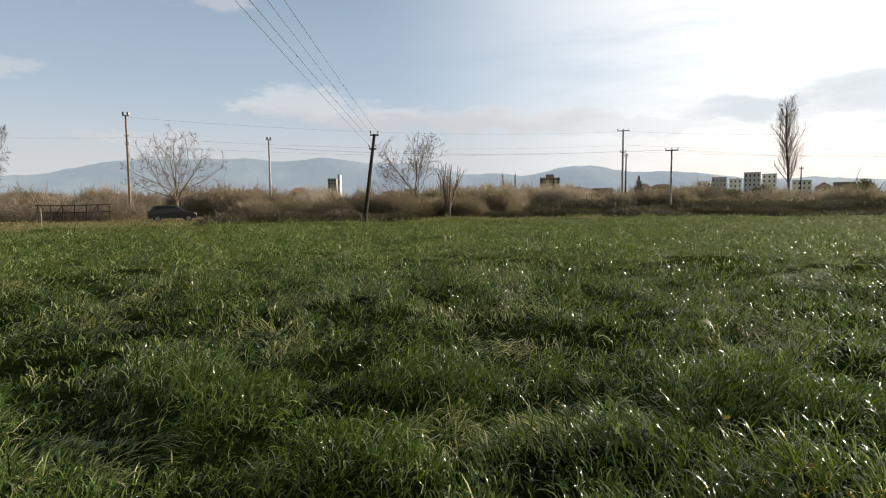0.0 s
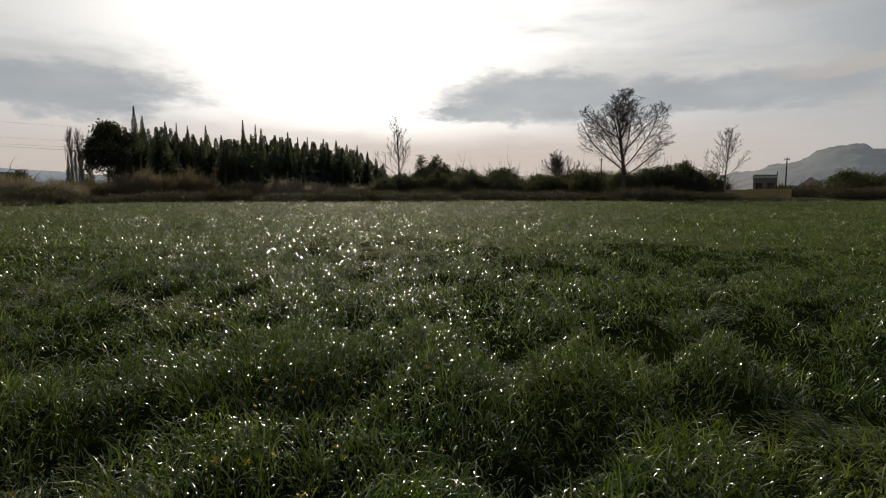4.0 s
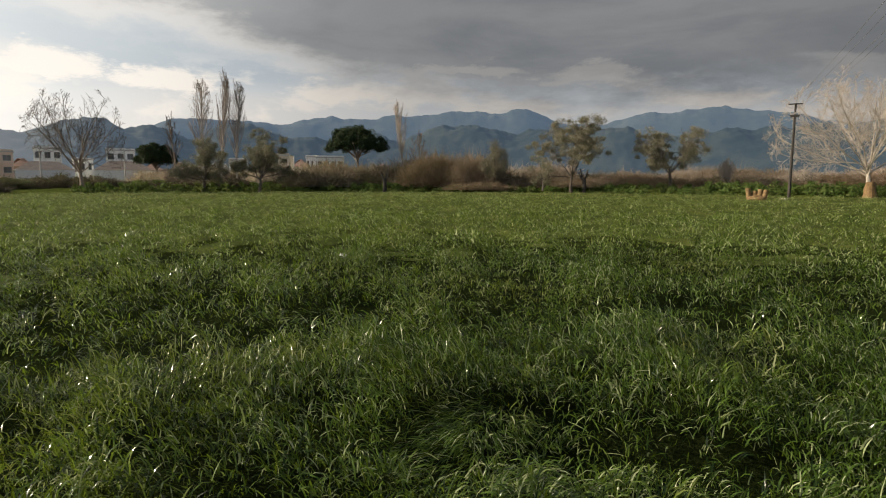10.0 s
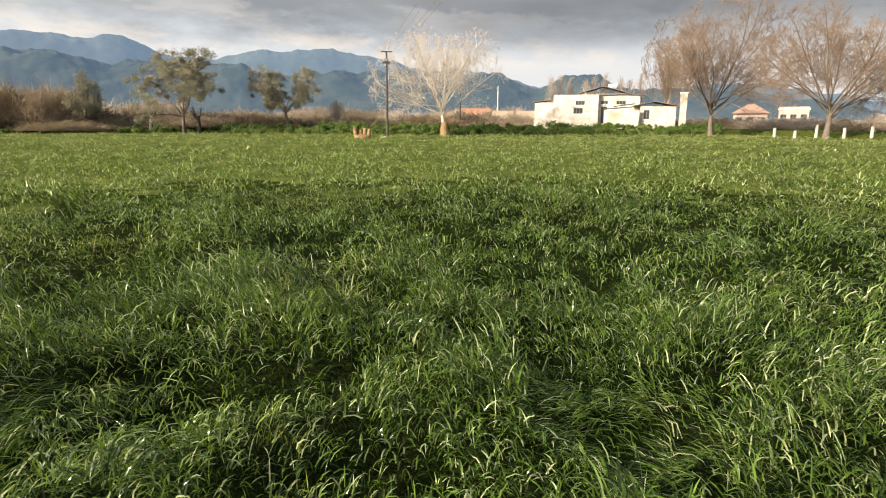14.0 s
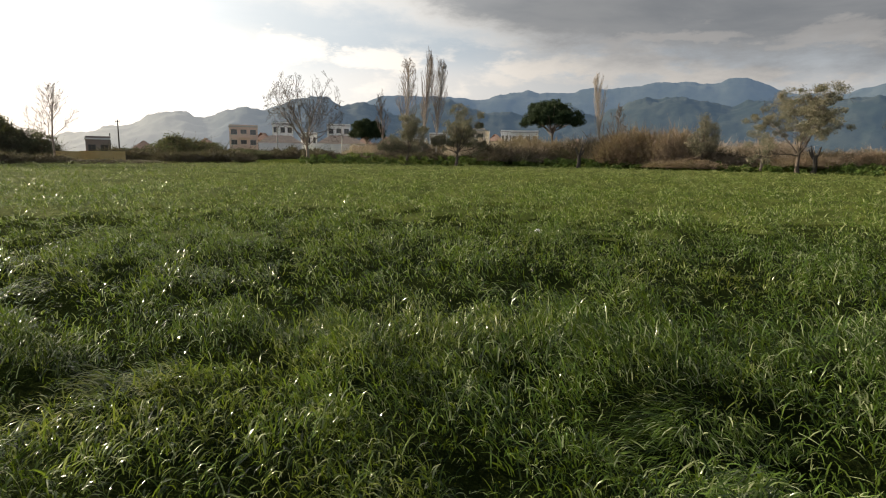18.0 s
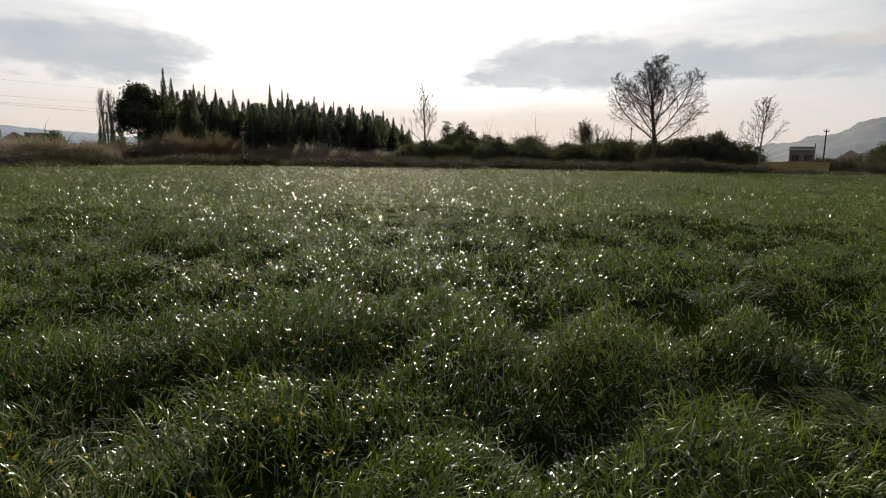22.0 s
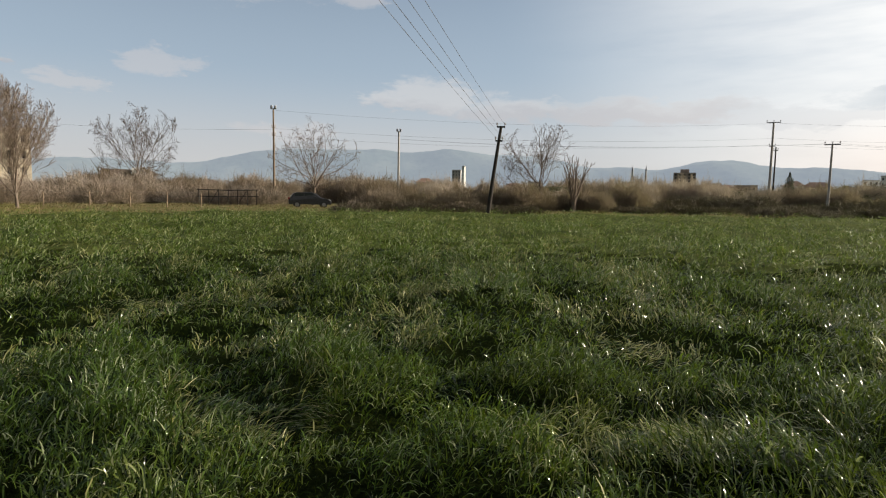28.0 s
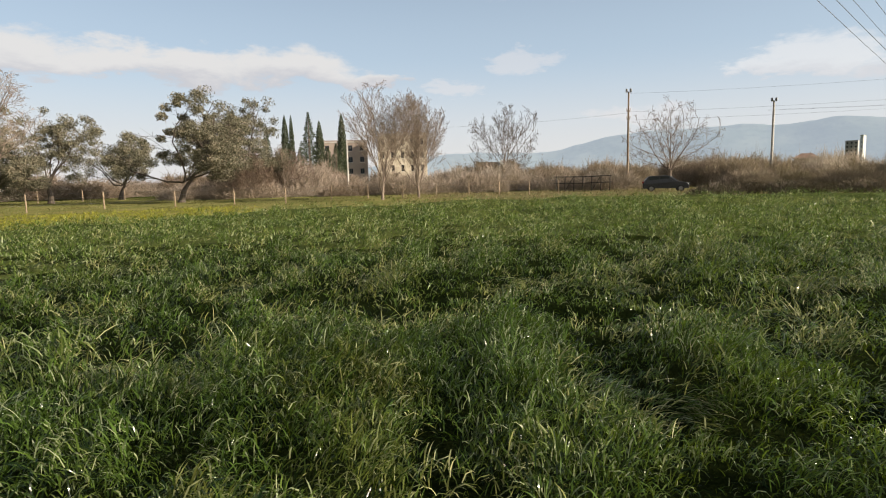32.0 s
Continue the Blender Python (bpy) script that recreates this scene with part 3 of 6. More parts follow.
def tube_mesh(name, mat, *runs, sides=8):
    verts, faces = [], []
    for points, radii in runs:
        points = [Vector(p) for p in points]
        tube(points, radii if isinstance(radii, (list, tuple)) else [radii] * len(points), sides, verts, faces)
    return mesh_from(name, verts, faces, mat)


# ---- bare and leafy trees ----
STYLES = {
    # trunk share, branches per level, angles, length ratios, first fork, lift, wander
    "round": dict(trunk=0.62, n=(17, 9, 6, 8), ang=(50, 36, 40, 42), ratio=(0.86, 0.48, 0.46, 0.5), first=0.26, lift=0.09, wander=0.11),
    "broad": dict(trunk=0.26, n=(14, 9, 6, 8), ang=(58, 44, 46, 46), ratio=(2.3, 0.48, 0.46, 0.5), first=0.55, lift=0.035, wander=0.15),
    "vase": dict(trunk=0.35, n=(17, 11, 7, 8), ang=(31, 30, 34, 36), ratio=(1.9, 0.48, 0.46, 0.5), first=0.10, lift=0.08, wander=0.10),
    "poplar": dict(trunk=1.0, n=(42, 6, 4, 0), ang=(17, 18, 20, 20), ratio=(0.24, 0.5, 0.5, 0.5), first=0.22, lift=0.16, wander=0.08),
    "sparse": dict(trunk=0.75, n=(13, 7, 5, 6), ang=(42, 38, 40, 40), ratio=(0.60, 0.5, 0.5, 0.5), first=0.28, lift=0.13, wander=0.11),
    "pollard": dict(trunk=0.30, n=(16, 7, 4, 0), ang=(16, 14, 20, 20), ratio=(2.6, 0.28, 0.5, 0.5), first=0.2, lift=0.05, wander=0.10),
    "olive": dict(trunk=0.16, n=(9, 8, 6, 0), ang=(62, 46, 44, 40), ratio=(2.9, 0.52, 0.5, 0.5), first=0.45, lift=0.03, wander=0.22),
    "fan": dict(trunk=0.18, n=(17, 10, 7, 8), ang=(68, 44, 44, 44), ratio=(3.4, 0.46, 0.46, 0.5), first=0.55, lift=0.02, wander=0.13),
}


def grow(style, rnd, thick, dense=1.0):
    """Branches of a tree about one unit high: rows of level, points, radii; and the tips."""
    st, rows, tips = STYLES[style], [], []

    def branch(level, p, d, length, r):
        steps = (7, 5, 4, 3, 2)[level]
        pts, dirs = [p.copy()], [d.copy()]
        for _ in range(steps):
            d = d + Vector((rnd.gauss(0, 1), rnd.gauss(0, 1), rnd.gauss(0, 0.7))) * st["wander"] * (0.35 if level == 0 else 1.0)
            d.z += st["lift"] * (level > 0)
            d.normalize()
            p = p + d * (length / steps)
            pts.append(p.copy())
            dirs.append(d.copy())
        end = 0.35 if level == 0 else 0.28
        rows.append((level, pts, [r * (1 - (1 - end) * i / steps) * (1.35 if level == 0 and i == 0 else 1) for i in range(steps + 1)]))
        n = round(st["n"][level] * (dense if level > 0 else 1)) if level < 4 else 0
        if not n:
            tips.append(pts[-1])
            tips.append(pts[len(pts) // 2])
            return
        turn = rnd.uniform(0, 6.28)
        for k in range(n):
            f = st["first"] if level == 0 else 0.22
            f = f + (1 - f) * (k + rnd.uniform(0.1, 0.9)) / n
            i = min(int(f * steps), steps - 1)
            base = pts[i].lerp(pts[i + 1], f * steps - i)
            turn += 2.4 + rnd.uniform(-0.5, 0.5)
            axis = dirs[i].orthogonal().normalized()
            axis.rotate(Matrix.Rotation(turn, 3, dirs[i]))
            nd = dirs[i].copy()
            spread = rnd.uniform(0.7, 1.3)
            if level == 0 and style in ("broad", "vase", "olive"):
                spread = rnd.uniform(0.1, 1.45)
            if level == 0 and style == "fan":
                spread = math.sqrt(rnd.uniform(0.02, 1.1))
            if level == 0 and style in ("round", "sparse"):
                spread *= 1.3 - 0.95 * f
            nd.rotate(Matrix.Rotation(radians(st["ang"][level] * spread), 3, axis))
            taper = 1.0 - (0.5 * f if level or style in ("round", "sparse") else 0.15 * f)
            if style == "poplar" and level == 0:
                taper = 0.45 + 0.75 * math.sin(3.14 * min(1, f * 0.9 + 0.05))
            branch(level + 1, base, nd, length * st["ratio"][level] * taper * rnd.uniform(0.75, 1.2), r * (0.36 if level == 0 else 0.42) * (1 - 0.4 * f))

    branch(0, Vector((0, 0, 0)), Vector((rnd.gauss(0, 0.04), rnd.gauss(0, 0.04), 1)).normalized(), st["trunk"], thick)
    return rows, tips


# height of the widest place and depth below it, as shares of the height
ENVELOPES = {"round": (0.58, 0.52), "broad": (0.52, 0.50), "vase": (0.62, 0.75), "poplar": (0.48, 0.50), "fan": (0.48, 0.46), "olive": (0.60, 0.36)}


def fitted(rows, height, width, crowned):
    """Stretches the tree to its height and mean width, and gives the factors."""
    pts = [p for _, ps, _ in rows for p in ps]
    share = 0.955 if crowned else 0.985
    zs = sorted(p.z for p in pts)[int(len(pts) * (0.988 if crowned else 1.0)) - 1]
    xs = sorted(abs(p.x) for p in pts)[int(len(pts) * share)]
    ys = sorted(abs(p.y) for p in pts)[int(len(pts) * share)]
    return Vector((width / 2 / xs, width / 2 / ys, height / zs))


def rounded(p, height, width, env, seed):
    """Draws what strays out of the crown back to its uneven outline."""
    c = env[0] * height
    rz = height - c if p.z > c else env[1] * height
    q = Vector((p.x / (width / 2), p.y / (width / 2), (p.z - c) / rz))
    n = q.length
    if n < 0.6:
        return p
    lim = 0.97 + 0.16 * noise.noise(q / n * 2.2 + Vector((seed, 0, 0))) + 0.07 * noise.noise(q / n * 6.0 + Vector((0, seed, 0)))
    if n <= lim:
        return p
    k = (lim + (n - lim) * 0.4) / n
    return Vector((p.x * k, p.y * k, c + (p.z - c) * k))


def tree(name, label, az, d, height, width, style="round", seed=1, bark=None, twig=None, trunk_r=0.22, twig_r=0.008, leaves=None,
         leaf_n=0, leaf_size=0.16, leaf_spread=0.5, group="", lean=0.0, category="tree", dense=1.0):
    """A tree: trunk, limbs and twigs, and for evergreens a crown of single leaves."""
    rnd = random.Random(seed)
    rows, tips = grow(style, rnd, 0.02, dense)
    env = ENVELOPES.get(style)
    f = fitted(rows, height, width, env is not None)
    twig_r = max(twig_r * 0.9, d * (0.00009 if style == "poplar" else 0.00019))

    def placed(p, level=2):
        p = Vector((p.x * f.x, p.y * f.y, p.z * f.z))
        if env and level > 0:
            p = rounded(p, height, width, env, seed)
        p.x += lean * p.z
        return p

    ob = thing(name, label, category, at(az, d), group)
    sets = {"trunk": ([], []), "limb_frame": ([], []), "branchwork": ([], [])}
    for level, pts, radii in rows:
        key = "trunk" if level == 0 else "limb_frame" if level == 1 else "branchwork"
        sides = (9, 6, 4, 3, 3)[level]
        pts = [placed(p, level) for p in pts]
        radii = [max(r / 0.02 * trunk_r, twig_r * (1.0 if level < 3 else 0.6)) for r in radii]
        if level == 0:
            pts[0].z -= 0.25
        if level < 3:
            tube(pts, radii, sides, *sets[key], cap=level == 0)
        elif level == 3:
            tube([pts[0], pts[-1]], [radii[0], radii[-1]], 3, *sets[key], cap=False)
        else:
            verts, faces = sets[key]
            d_ = pts[-1] - pts[0]
            for s_ in (d_.orthogonal().normalized(), d_.cross(d_.orthogonal()).normalized()):
                faces.append((len(verts), len(verts) + 1, len(verts) + 2))
                verts += [pts[0] - s_ * twig_r * 0.55, pts[0] + s_ * twig_r * 0.55, pts[-1] + (pts[1] - pts[0]) * 0.3]
    for key, (verts, faces) in sets.items():
        if verts:
            part(key, mesh_from(key, verts, faces, (bark or M_BARK) if key != "branchwork" else (twig or M_TWIG)), None, ob)
    if leaves:
        pick = [placed(p) for p in tips]
        if style == "olive":
            pick = rnd.sample(pick, min(len(pick), 170))
            for p in pick[:50]:
                p.z = max(p.z * rnd.uniform(0.7, 0.95), height * 0.36)
        part("crown", leaf_mesh("crown", pick, leaf_n, leaf_size, leaf_spread, leaves, seed), leaves, ob)
    return ob


def leaf_mesh(name, centres, n, size, spread, mat, seed, flat=0.0):
    """Many small leaves in ragged clumps round the centres."""
    rng = np.random.default_rng(seed)
    c = np.array([tuple(p) for p in centres])
    pick = rng.integers(0, len(c), n)
    reach = spread * rng.uniform(0.8, 2.0, len(c))[pick]
    way = rng.normal(0, 1, (n, 3))
    way /= np.linalg.norm(way, axis=1, keepdims=True)
    off = way * (reach * rng.uniform(0, 1, n) ** 0.42 * (1 + 0.18 * np.sin(way[:, 0] * 5 + pick) * np.sin(way[:, 2] * 4 + pick)))[:, None] * (1, 1, 0.75)
    p = c[pick] + off
    a = rng.normal(0, 1, (n, 3)) * (1, 1, 1 - flat)
    a /= np.linalg.norm(a, axis=1, keepdims=True)
    b = np.cross(a, rng.normal(0, 1, (n, 3)))
    b /= np.linalg.norm(b, axis=1, keepdims=True)
    s = size * rng.uniform(0.6, 1.4, (n, 1))
    verts = np.stack([p - a * s, p + b * s * 0.42, p + a * s, p - b * s * 0.42], 1).reshape(-1, 3)
    quads = np.arange(n * 4).reshape(n, 4)
    return mesh_arrays(name, verts, quads, np.zeros((0, 3), int), mat)


# ---- ground, hills ----
def build_ground():
    rings = np.concatenate([np.linspace(0.6, 20, 30), np.linspace(21, 135, 115), np.geomspace(140, 4800, 26)])
    n = 360
    a = np.linspace(0, 2 * np.pi, n, endpoint=False)
    x, y = np.outer(rings, np.sin(a)), np.outer(rings, np.cos(a))
    verts = np.stack([x, y, ground_z(x, y)], -1).reshape(-1, 3)
    verts = np.vstack([verts, [[0, 0, float(ground_z(0, 0))]]])
    i, k = np.meshgrid(np.arange(len(rings) - 1), np.arange(n), indexing="ij")
    k2 = (k + 1) % n
    quads = np.stack([i * n + k, (i + 1) * n + k, (i + 1) * n + k2, i * n + k2], -1).reshape(-1, 4)
    k = np.arange(n)
    tris = np.stack([np.full(n, len(verts) - 1), k, (k + 1) % n], -1)
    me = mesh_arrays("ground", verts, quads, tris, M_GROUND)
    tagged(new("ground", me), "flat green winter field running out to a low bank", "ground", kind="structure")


build_ground()


def build_hills(name, label, mat, dist, deep, bumps, az0, az1, rough, seed, trees):
    """A range of hills: rounded rises given by bearing, half width and height in degrees."""
    rng = np.random.default_rng(seed)
    az = np.arange(az0, az1, 0.12)
    el = np.zeros_like(az)
    for c, w, h in bumps:
        el = el + (h * np.exp(-((az - c) / (1.35 * w)) ** 2 * 0.7)) ** 12
    el = el ** (1 / 12)
    k = np.ones(9) / 9
    el = np.convolve(np.pad(el, 4, mode="edge"), k, "valid")
    top = EYE + dist * np.tan(np.radians(el))
    crest = top
    for p in range(1, 5):
        top = top + dist * rough * 0.55 ** p * np.sin(az * 1.1 * 1.9 ** p + rng.uniform(0, 6)) * np.clip(el, 0, 1)
    prof = np.linspace(-1, 1, 61)
    a = np.radians(az)
    rows = []
    for f in prof:
        h = np.cos(f * np.pi / 2) ** 0.9
        j = 0.05 * np.sin(az * 0.35 + f * 5)
        h = np.clip(h + j * (1 - abs(f)) * min(1, abs(f) * 6), 0, 1)
        r = dist + deep * f
        x, y = r * np.sin(a), r * np.cos(a)
        crowns = trees * (5 * lattice(x, y, dist / 22, seed) + 3 * lattice(x, y, dist / 50, seed + 1) + 1.6 * lattice(x, y, dist / 110, seed + 2) - 4) * np.clip(h * 3, 0, 1)
        line = crest * h + (top - crest) * h ** 12
        gully = dist * 0.012 * (lattice(x, y, dist / 9, seed + 3) - 0.5) * h * (1 - h) * 2
        rows.append(np.stack([x, y, line * (r / dist if f < 0 else 1) + gully + crowns - 3], -1))
    verts = np.array(rows).reshape(-1, 3)
    n = len(az)
    i, q = np.meshgrid(np.arange(len(prof) - 1), np.arange(n - 1), indexing="ij")
    quads = np.stack([i * n + q, i * n + q + 1, (i + 1) * n + q + 1, (i + 1) * n + q], -1).reshape(-1, 4)
    ob = new(name, mesh_arrays(name, verts, quads, np.zeros((0, 3), int), mat))
    tagged(ob, label, "hills", kind="structure")


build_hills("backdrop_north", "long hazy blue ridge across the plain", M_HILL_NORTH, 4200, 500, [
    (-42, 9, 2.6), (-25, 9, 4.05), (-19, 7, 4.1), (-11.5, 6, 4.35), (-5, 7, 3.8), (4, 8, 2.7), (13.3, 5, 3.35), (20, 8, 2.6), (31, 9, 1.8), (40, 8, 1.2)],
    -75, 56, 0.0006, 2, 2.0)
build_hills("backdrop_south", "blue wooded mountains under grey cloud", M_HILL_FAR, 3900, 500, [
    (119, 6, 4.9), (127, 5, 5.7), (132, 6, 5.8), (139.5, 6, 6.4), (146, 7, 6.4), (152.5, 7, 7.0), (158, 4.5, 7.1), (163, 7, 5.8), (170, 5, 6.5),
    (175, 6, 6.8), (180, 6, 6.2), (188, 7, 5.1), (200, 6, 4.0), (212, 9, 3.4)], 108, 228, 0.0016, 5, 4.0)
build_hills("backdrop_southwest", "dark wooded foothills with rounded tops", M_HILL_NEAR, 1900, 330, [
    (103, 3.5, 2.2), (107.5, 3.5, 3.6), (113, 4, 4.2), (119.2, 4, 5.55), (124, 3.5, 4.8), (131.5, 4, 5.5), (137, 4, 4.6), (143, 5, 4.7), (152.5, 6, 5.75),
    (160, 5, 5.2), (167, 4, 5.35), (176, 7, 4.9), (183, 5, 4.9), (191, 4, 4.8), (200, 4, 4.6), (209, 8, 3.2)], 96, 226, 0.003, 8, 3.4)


# ---- the crop: blades in hummocks, lodged in places ----
def build_blades(name, label, n, r0, r1, length, width, segs, seed, mat, clump=0.05, inside=True, density=None, tilt=1.0, az_span=(0, 360), bound=None, canopy=0.0, pocket=0.45, lodged=False):
    rng = np.random.default_rng(seed)
    per = 14
    groups = max(1, n // per)
    r = np.sqrt(rng.uniform(r0 * r0, r1 * r1, groups))
    az = np.radians(rng.uniform(*az_span, groups))
    cx, cy = r * np.sin(az), r * np.cos(az)
    ox, oy = rng.normal(0, clump, groups * per), rng.normal(0, clump, groups * per)
    x, y = np.repeat(cx, per) + ox, np.repeat(cy, per) + oy
    rr, azd = np.hypot(x, y), np.degrees(np.arctan2(x, y))
    limit = edge_radius(azd) + 0.8 * np.sin(azd * 0.7) + 0.5 * np.sin(azd * 2.3)
    keep = (rr < limit) if inside else (rr > limit - 0.3)
    keep &= rr > r0 * 0.7
    if bound:
        keep &= rr < bound
    hum = wave(x, y, 1.5, 11) * 0.6 + wave(x, y, 0.6, 12) * 0.35 + 0.35 * wave(x, y, 5.0, 13)
    keep &= rng.uniform(0, 1, len(x)) < np.clip(0.85 + pocket * hum, 0.42, 1.0)
    if lodged:
        keep &= wave(x, y, 2.6, 14) + 0.15 * wave(x, y, 0.8, 15) > 0.32
    x, y, hum, ox, oy = x[keep], y[keep], hum[keep], ox[keep], oy[keep]
    n = len(x)
    flat = smooth((wave(x, y, 2.6, 14) + 0.15 * wave(x, y, 0.8, 15) - 0.5) / 0.35)
    blade = length * rng.uniform(0.55, 1.25, n) * (1 + 0.35 * np.clip(hum, -1, 1))
    w = width * rng.uniform(0.6, 1.3, n)
    wind = 0.9 + 1.6 * wave(x, y, 4.0, 16) + 0.9 * wave(x, y, 1.1, 17)
    push = 0.9 + 2.2 * flat
    heading = np.arctan2(np.sin(wind) * push + oy / clump, np.cos(wind) * push + ox / clump) + rng.normal(0, 0.6, n) * (1 - 0.5 * flat)
    t0 = np.abs(rng.normal(0.48, 0.30, n)) * tilt + 0.8 * flat
    bend = rng.uniform(0.5, 2.6, n) * tilt * (1 - 0.45 * flat)
    dx, dy = np.cos(heading), np.sin(heading)
    tw = rng.normal(0, 0.6, n)
    curl = rng.normal(0, 0.9, n)
    rise = canopy * (1 + min(0.95, pocket + 0.1) * np.clip(hum, -1, 1)) * rng.uniform(0.0, 1.0, n) ** 0.5 * (1 - 0.55 * flat)
    p = np.stack([x, y, ground_z(x, y) + rise], -1)
    rows = []
    for i in range(segs + 1):
        f = i / segs
        half = w * 0.5 * (0.75 if i == 0 else 1.0 - 0.35 * f)
        sx, sy = -np.sin(heading + tw + curl * f), np.cos(heading + tw + curl * f)
        off = np.stack([sx * half, sy * half, 0.25 * half * np.sin(tw * 3)], -1)
        if i < segs:
            rows.append(p - off)
            rows.append(p + off)
            th = np.minimum(t0 + bend * (f + 0.5 / segs) ** 1.3 * 1.2, 2.2)
            step = blade / segs
            p = p + np.stack([np.sin(th) * dx * step, np.sin(th) * dy * step, np.cos(th) * step], -1)
            p[:, 2] = np.maximum(p[:, 2], 0.015)
        else:
            rows.append(p)
    k = len(rows)
    verts = np.stack(rows, 1).reshape(-1, 3)
    base = np.arange(n)[:, None] * k
    quads = np.concatenate([base + np.array([2 * i, 2 * i + 1, 2 * i + 3, 2 * i + 2]) for i in range(segs - 1)]) if segs > 1 else np.zeros((0, 4), int)
    tris = base + np.array([k - 3, k - 2, k - 1])
    ob = new(name, mesh_arrays(name, verts, quads, tris, mat))
    return tagged(ob, label, "grass", kind="stuff")


def build_turf(name, label, mat, az0, az1, stops, lift):
    """A sheet of turf from the crop's edge outwards, a finger above the soil."""
    az = np.linspace(az0, az1, 140)
    f = np.linspace(0, 1, 40)
    start = edge_radius(az) - 0.6
    stop = np.interp(az, *stops) + 1.5 * np.sin(az * 1.3)
    r = start[None, :] + (stop - start)[None, :] * f[:, None]
    a = np.radians(az)[None, :]
    x, y = r * np.sin(a), r * np.cos(a)
    verts = np.stack([x, y, ground_z(x, y) + lift + 0.02 * (wave(x, y, 3.0, 44) + 1) * smooth(f * 8)[:, None]], -1).reshape(-1, 3)
    n = len(az)
    i, k = np.meshgrid(np.arange(len(f) - 1), np.arange(n - 1), indexing="ij")
    quads = np.stack([i * n + k, (i + 1) * n + k, (i + 1) * n + k + 1, i * n + k + 1], -1).reshape(-1, 4)
    tagged(new(name, mesh_arrays(name, verts, quads, np.zeros((0, 3), int), mat)), label, "ground", kind="structure")


build_turf("lawn", "sunlit yellow-green lawn under olive trees", M_TURF, -104, -42, ([-60, -48, -42], [98, 64, 43]), 0.035)
build_turf("verge", "dry brown grass verge behind the crop", M_VERGE, -62, 112, ([-62, -40, 30, 112], [96, 92, 100, 120]), 0.012)


def build_canopy():
    """The closed top of the crop where its blades stand too far off to be told apart."""
    az = np.arange(0, 360, 0.75)
    f = np.linspace(0, 1, 90) ** 1.3
    start, stop = 10.5, edge_radius(az) - 0.4 + 0.8 * np.sin(az * 0.7) + 0.5 * np.sin(az * 2.3)
    r = start + (stop - start)[None, :] * f[:, None]
    a = np.radians(az)[None, :]
    x, y = r * np.sin(a), r * np.cos(a)
    lift = -0.07 + 0.20 * smooth((r - 10) / 20) * smooth((1 - f[:, None]) * 30)
    z = ground_z(x, y) + lift + 0.05 * wave(x, y, 5.0, 13) + 0.035 * wave(x, y, 1.5, 11) * smooth((45 - r) / 15)
    n, m = len(az), len(f)
    i, k = np.meshgrid(np.arange(m - 1), np.arange(n), indexing="ij")
    k2 = (k + 1) % n
    quads = np.stack([i * n + k, (i + 1) * n + k, (i + 1) * n + k2, i * n + k2], -1).reshape(-1, 4)
    me = mesh_arrays("crop_field", np.stack([x, y, z], -1).reshape(-1, 3), quads, np.zeros((0, 3), int), M_CANOPY)
    tagged(new("crop_field", me), "closed green canopy of the far winter wheat", "field", kind="structure")


build_canopy()
GREEN = "dense glossy dark green winter wheat leaning in hummocks"
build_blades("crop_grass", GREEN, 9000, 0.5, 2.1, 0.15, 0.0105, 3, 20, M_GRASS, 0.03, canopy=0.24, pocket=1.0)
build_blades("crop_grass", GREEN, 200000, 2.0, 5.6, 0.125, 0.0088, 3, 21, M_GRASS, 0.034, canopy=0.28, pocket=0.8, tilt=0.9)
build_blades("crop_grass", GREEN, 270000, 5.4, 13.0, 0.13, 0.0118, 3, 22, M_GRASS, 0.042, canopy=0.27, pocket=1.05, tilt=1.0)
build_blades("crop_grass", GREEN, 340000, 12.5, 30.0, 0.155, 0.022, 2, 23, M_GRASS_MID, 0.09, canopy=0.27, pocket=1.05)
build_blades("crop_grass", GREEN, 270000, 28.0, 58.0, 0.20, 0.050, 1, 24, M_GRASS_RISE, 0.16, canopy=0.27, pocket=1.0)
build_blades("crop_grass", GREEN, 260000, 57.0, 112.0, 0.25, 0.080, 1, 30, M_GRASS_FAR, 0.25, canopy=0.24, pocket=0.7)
build_blades("lodged_grass", "pale lodged wheat lying in flattened swirls", 110000, 2.0, 14.0, 0.20, 0.0095, 3, 28, M_LODGED, 0.05, canopy=0.27, az_span=(-85, 60), lodged=True)
build_blades("lodged_grass", "pale lodged wheat lying in flattened swirls", 110000, 14.0, 36.0, 0.22, 0.020, 2, 29, M_LODGED, 0.1, canopy=0.26, az_span=(-85, 60), lodged=True)
build_blades("lawn_grass", "short yellowish grass under the olive trees", 60000, 30.0, 95.0, 0.16, 0.06, 2, 25, M_LAWN, 0.3, False, tilt=0.6, az_span=(-104, -46))
build_blades("mustard_weeds", "bright yellow-green weeds along the lawn's edge", 26000, 27.0, 48.0, 0.34, 0.035, 2, 31, M_MUSTARD, 0.25, False, az_span=(-96, -64), bound=43)
build_blades("dry_grass", "dry straw-coloured grass along the thickets", 50000, 38.0, 90.0, 0.5, 0.05, 2, 27, M_STRAWGRASS, 0.3, False, az_span=(-50, 70))
build_blades("bank_grass", "rough green grass on the low bank", 60000, 60.0, 125.0, 0.30, 0.08, 2, 26, M_GRASS, 0.4, False, az_span=(60, 236))


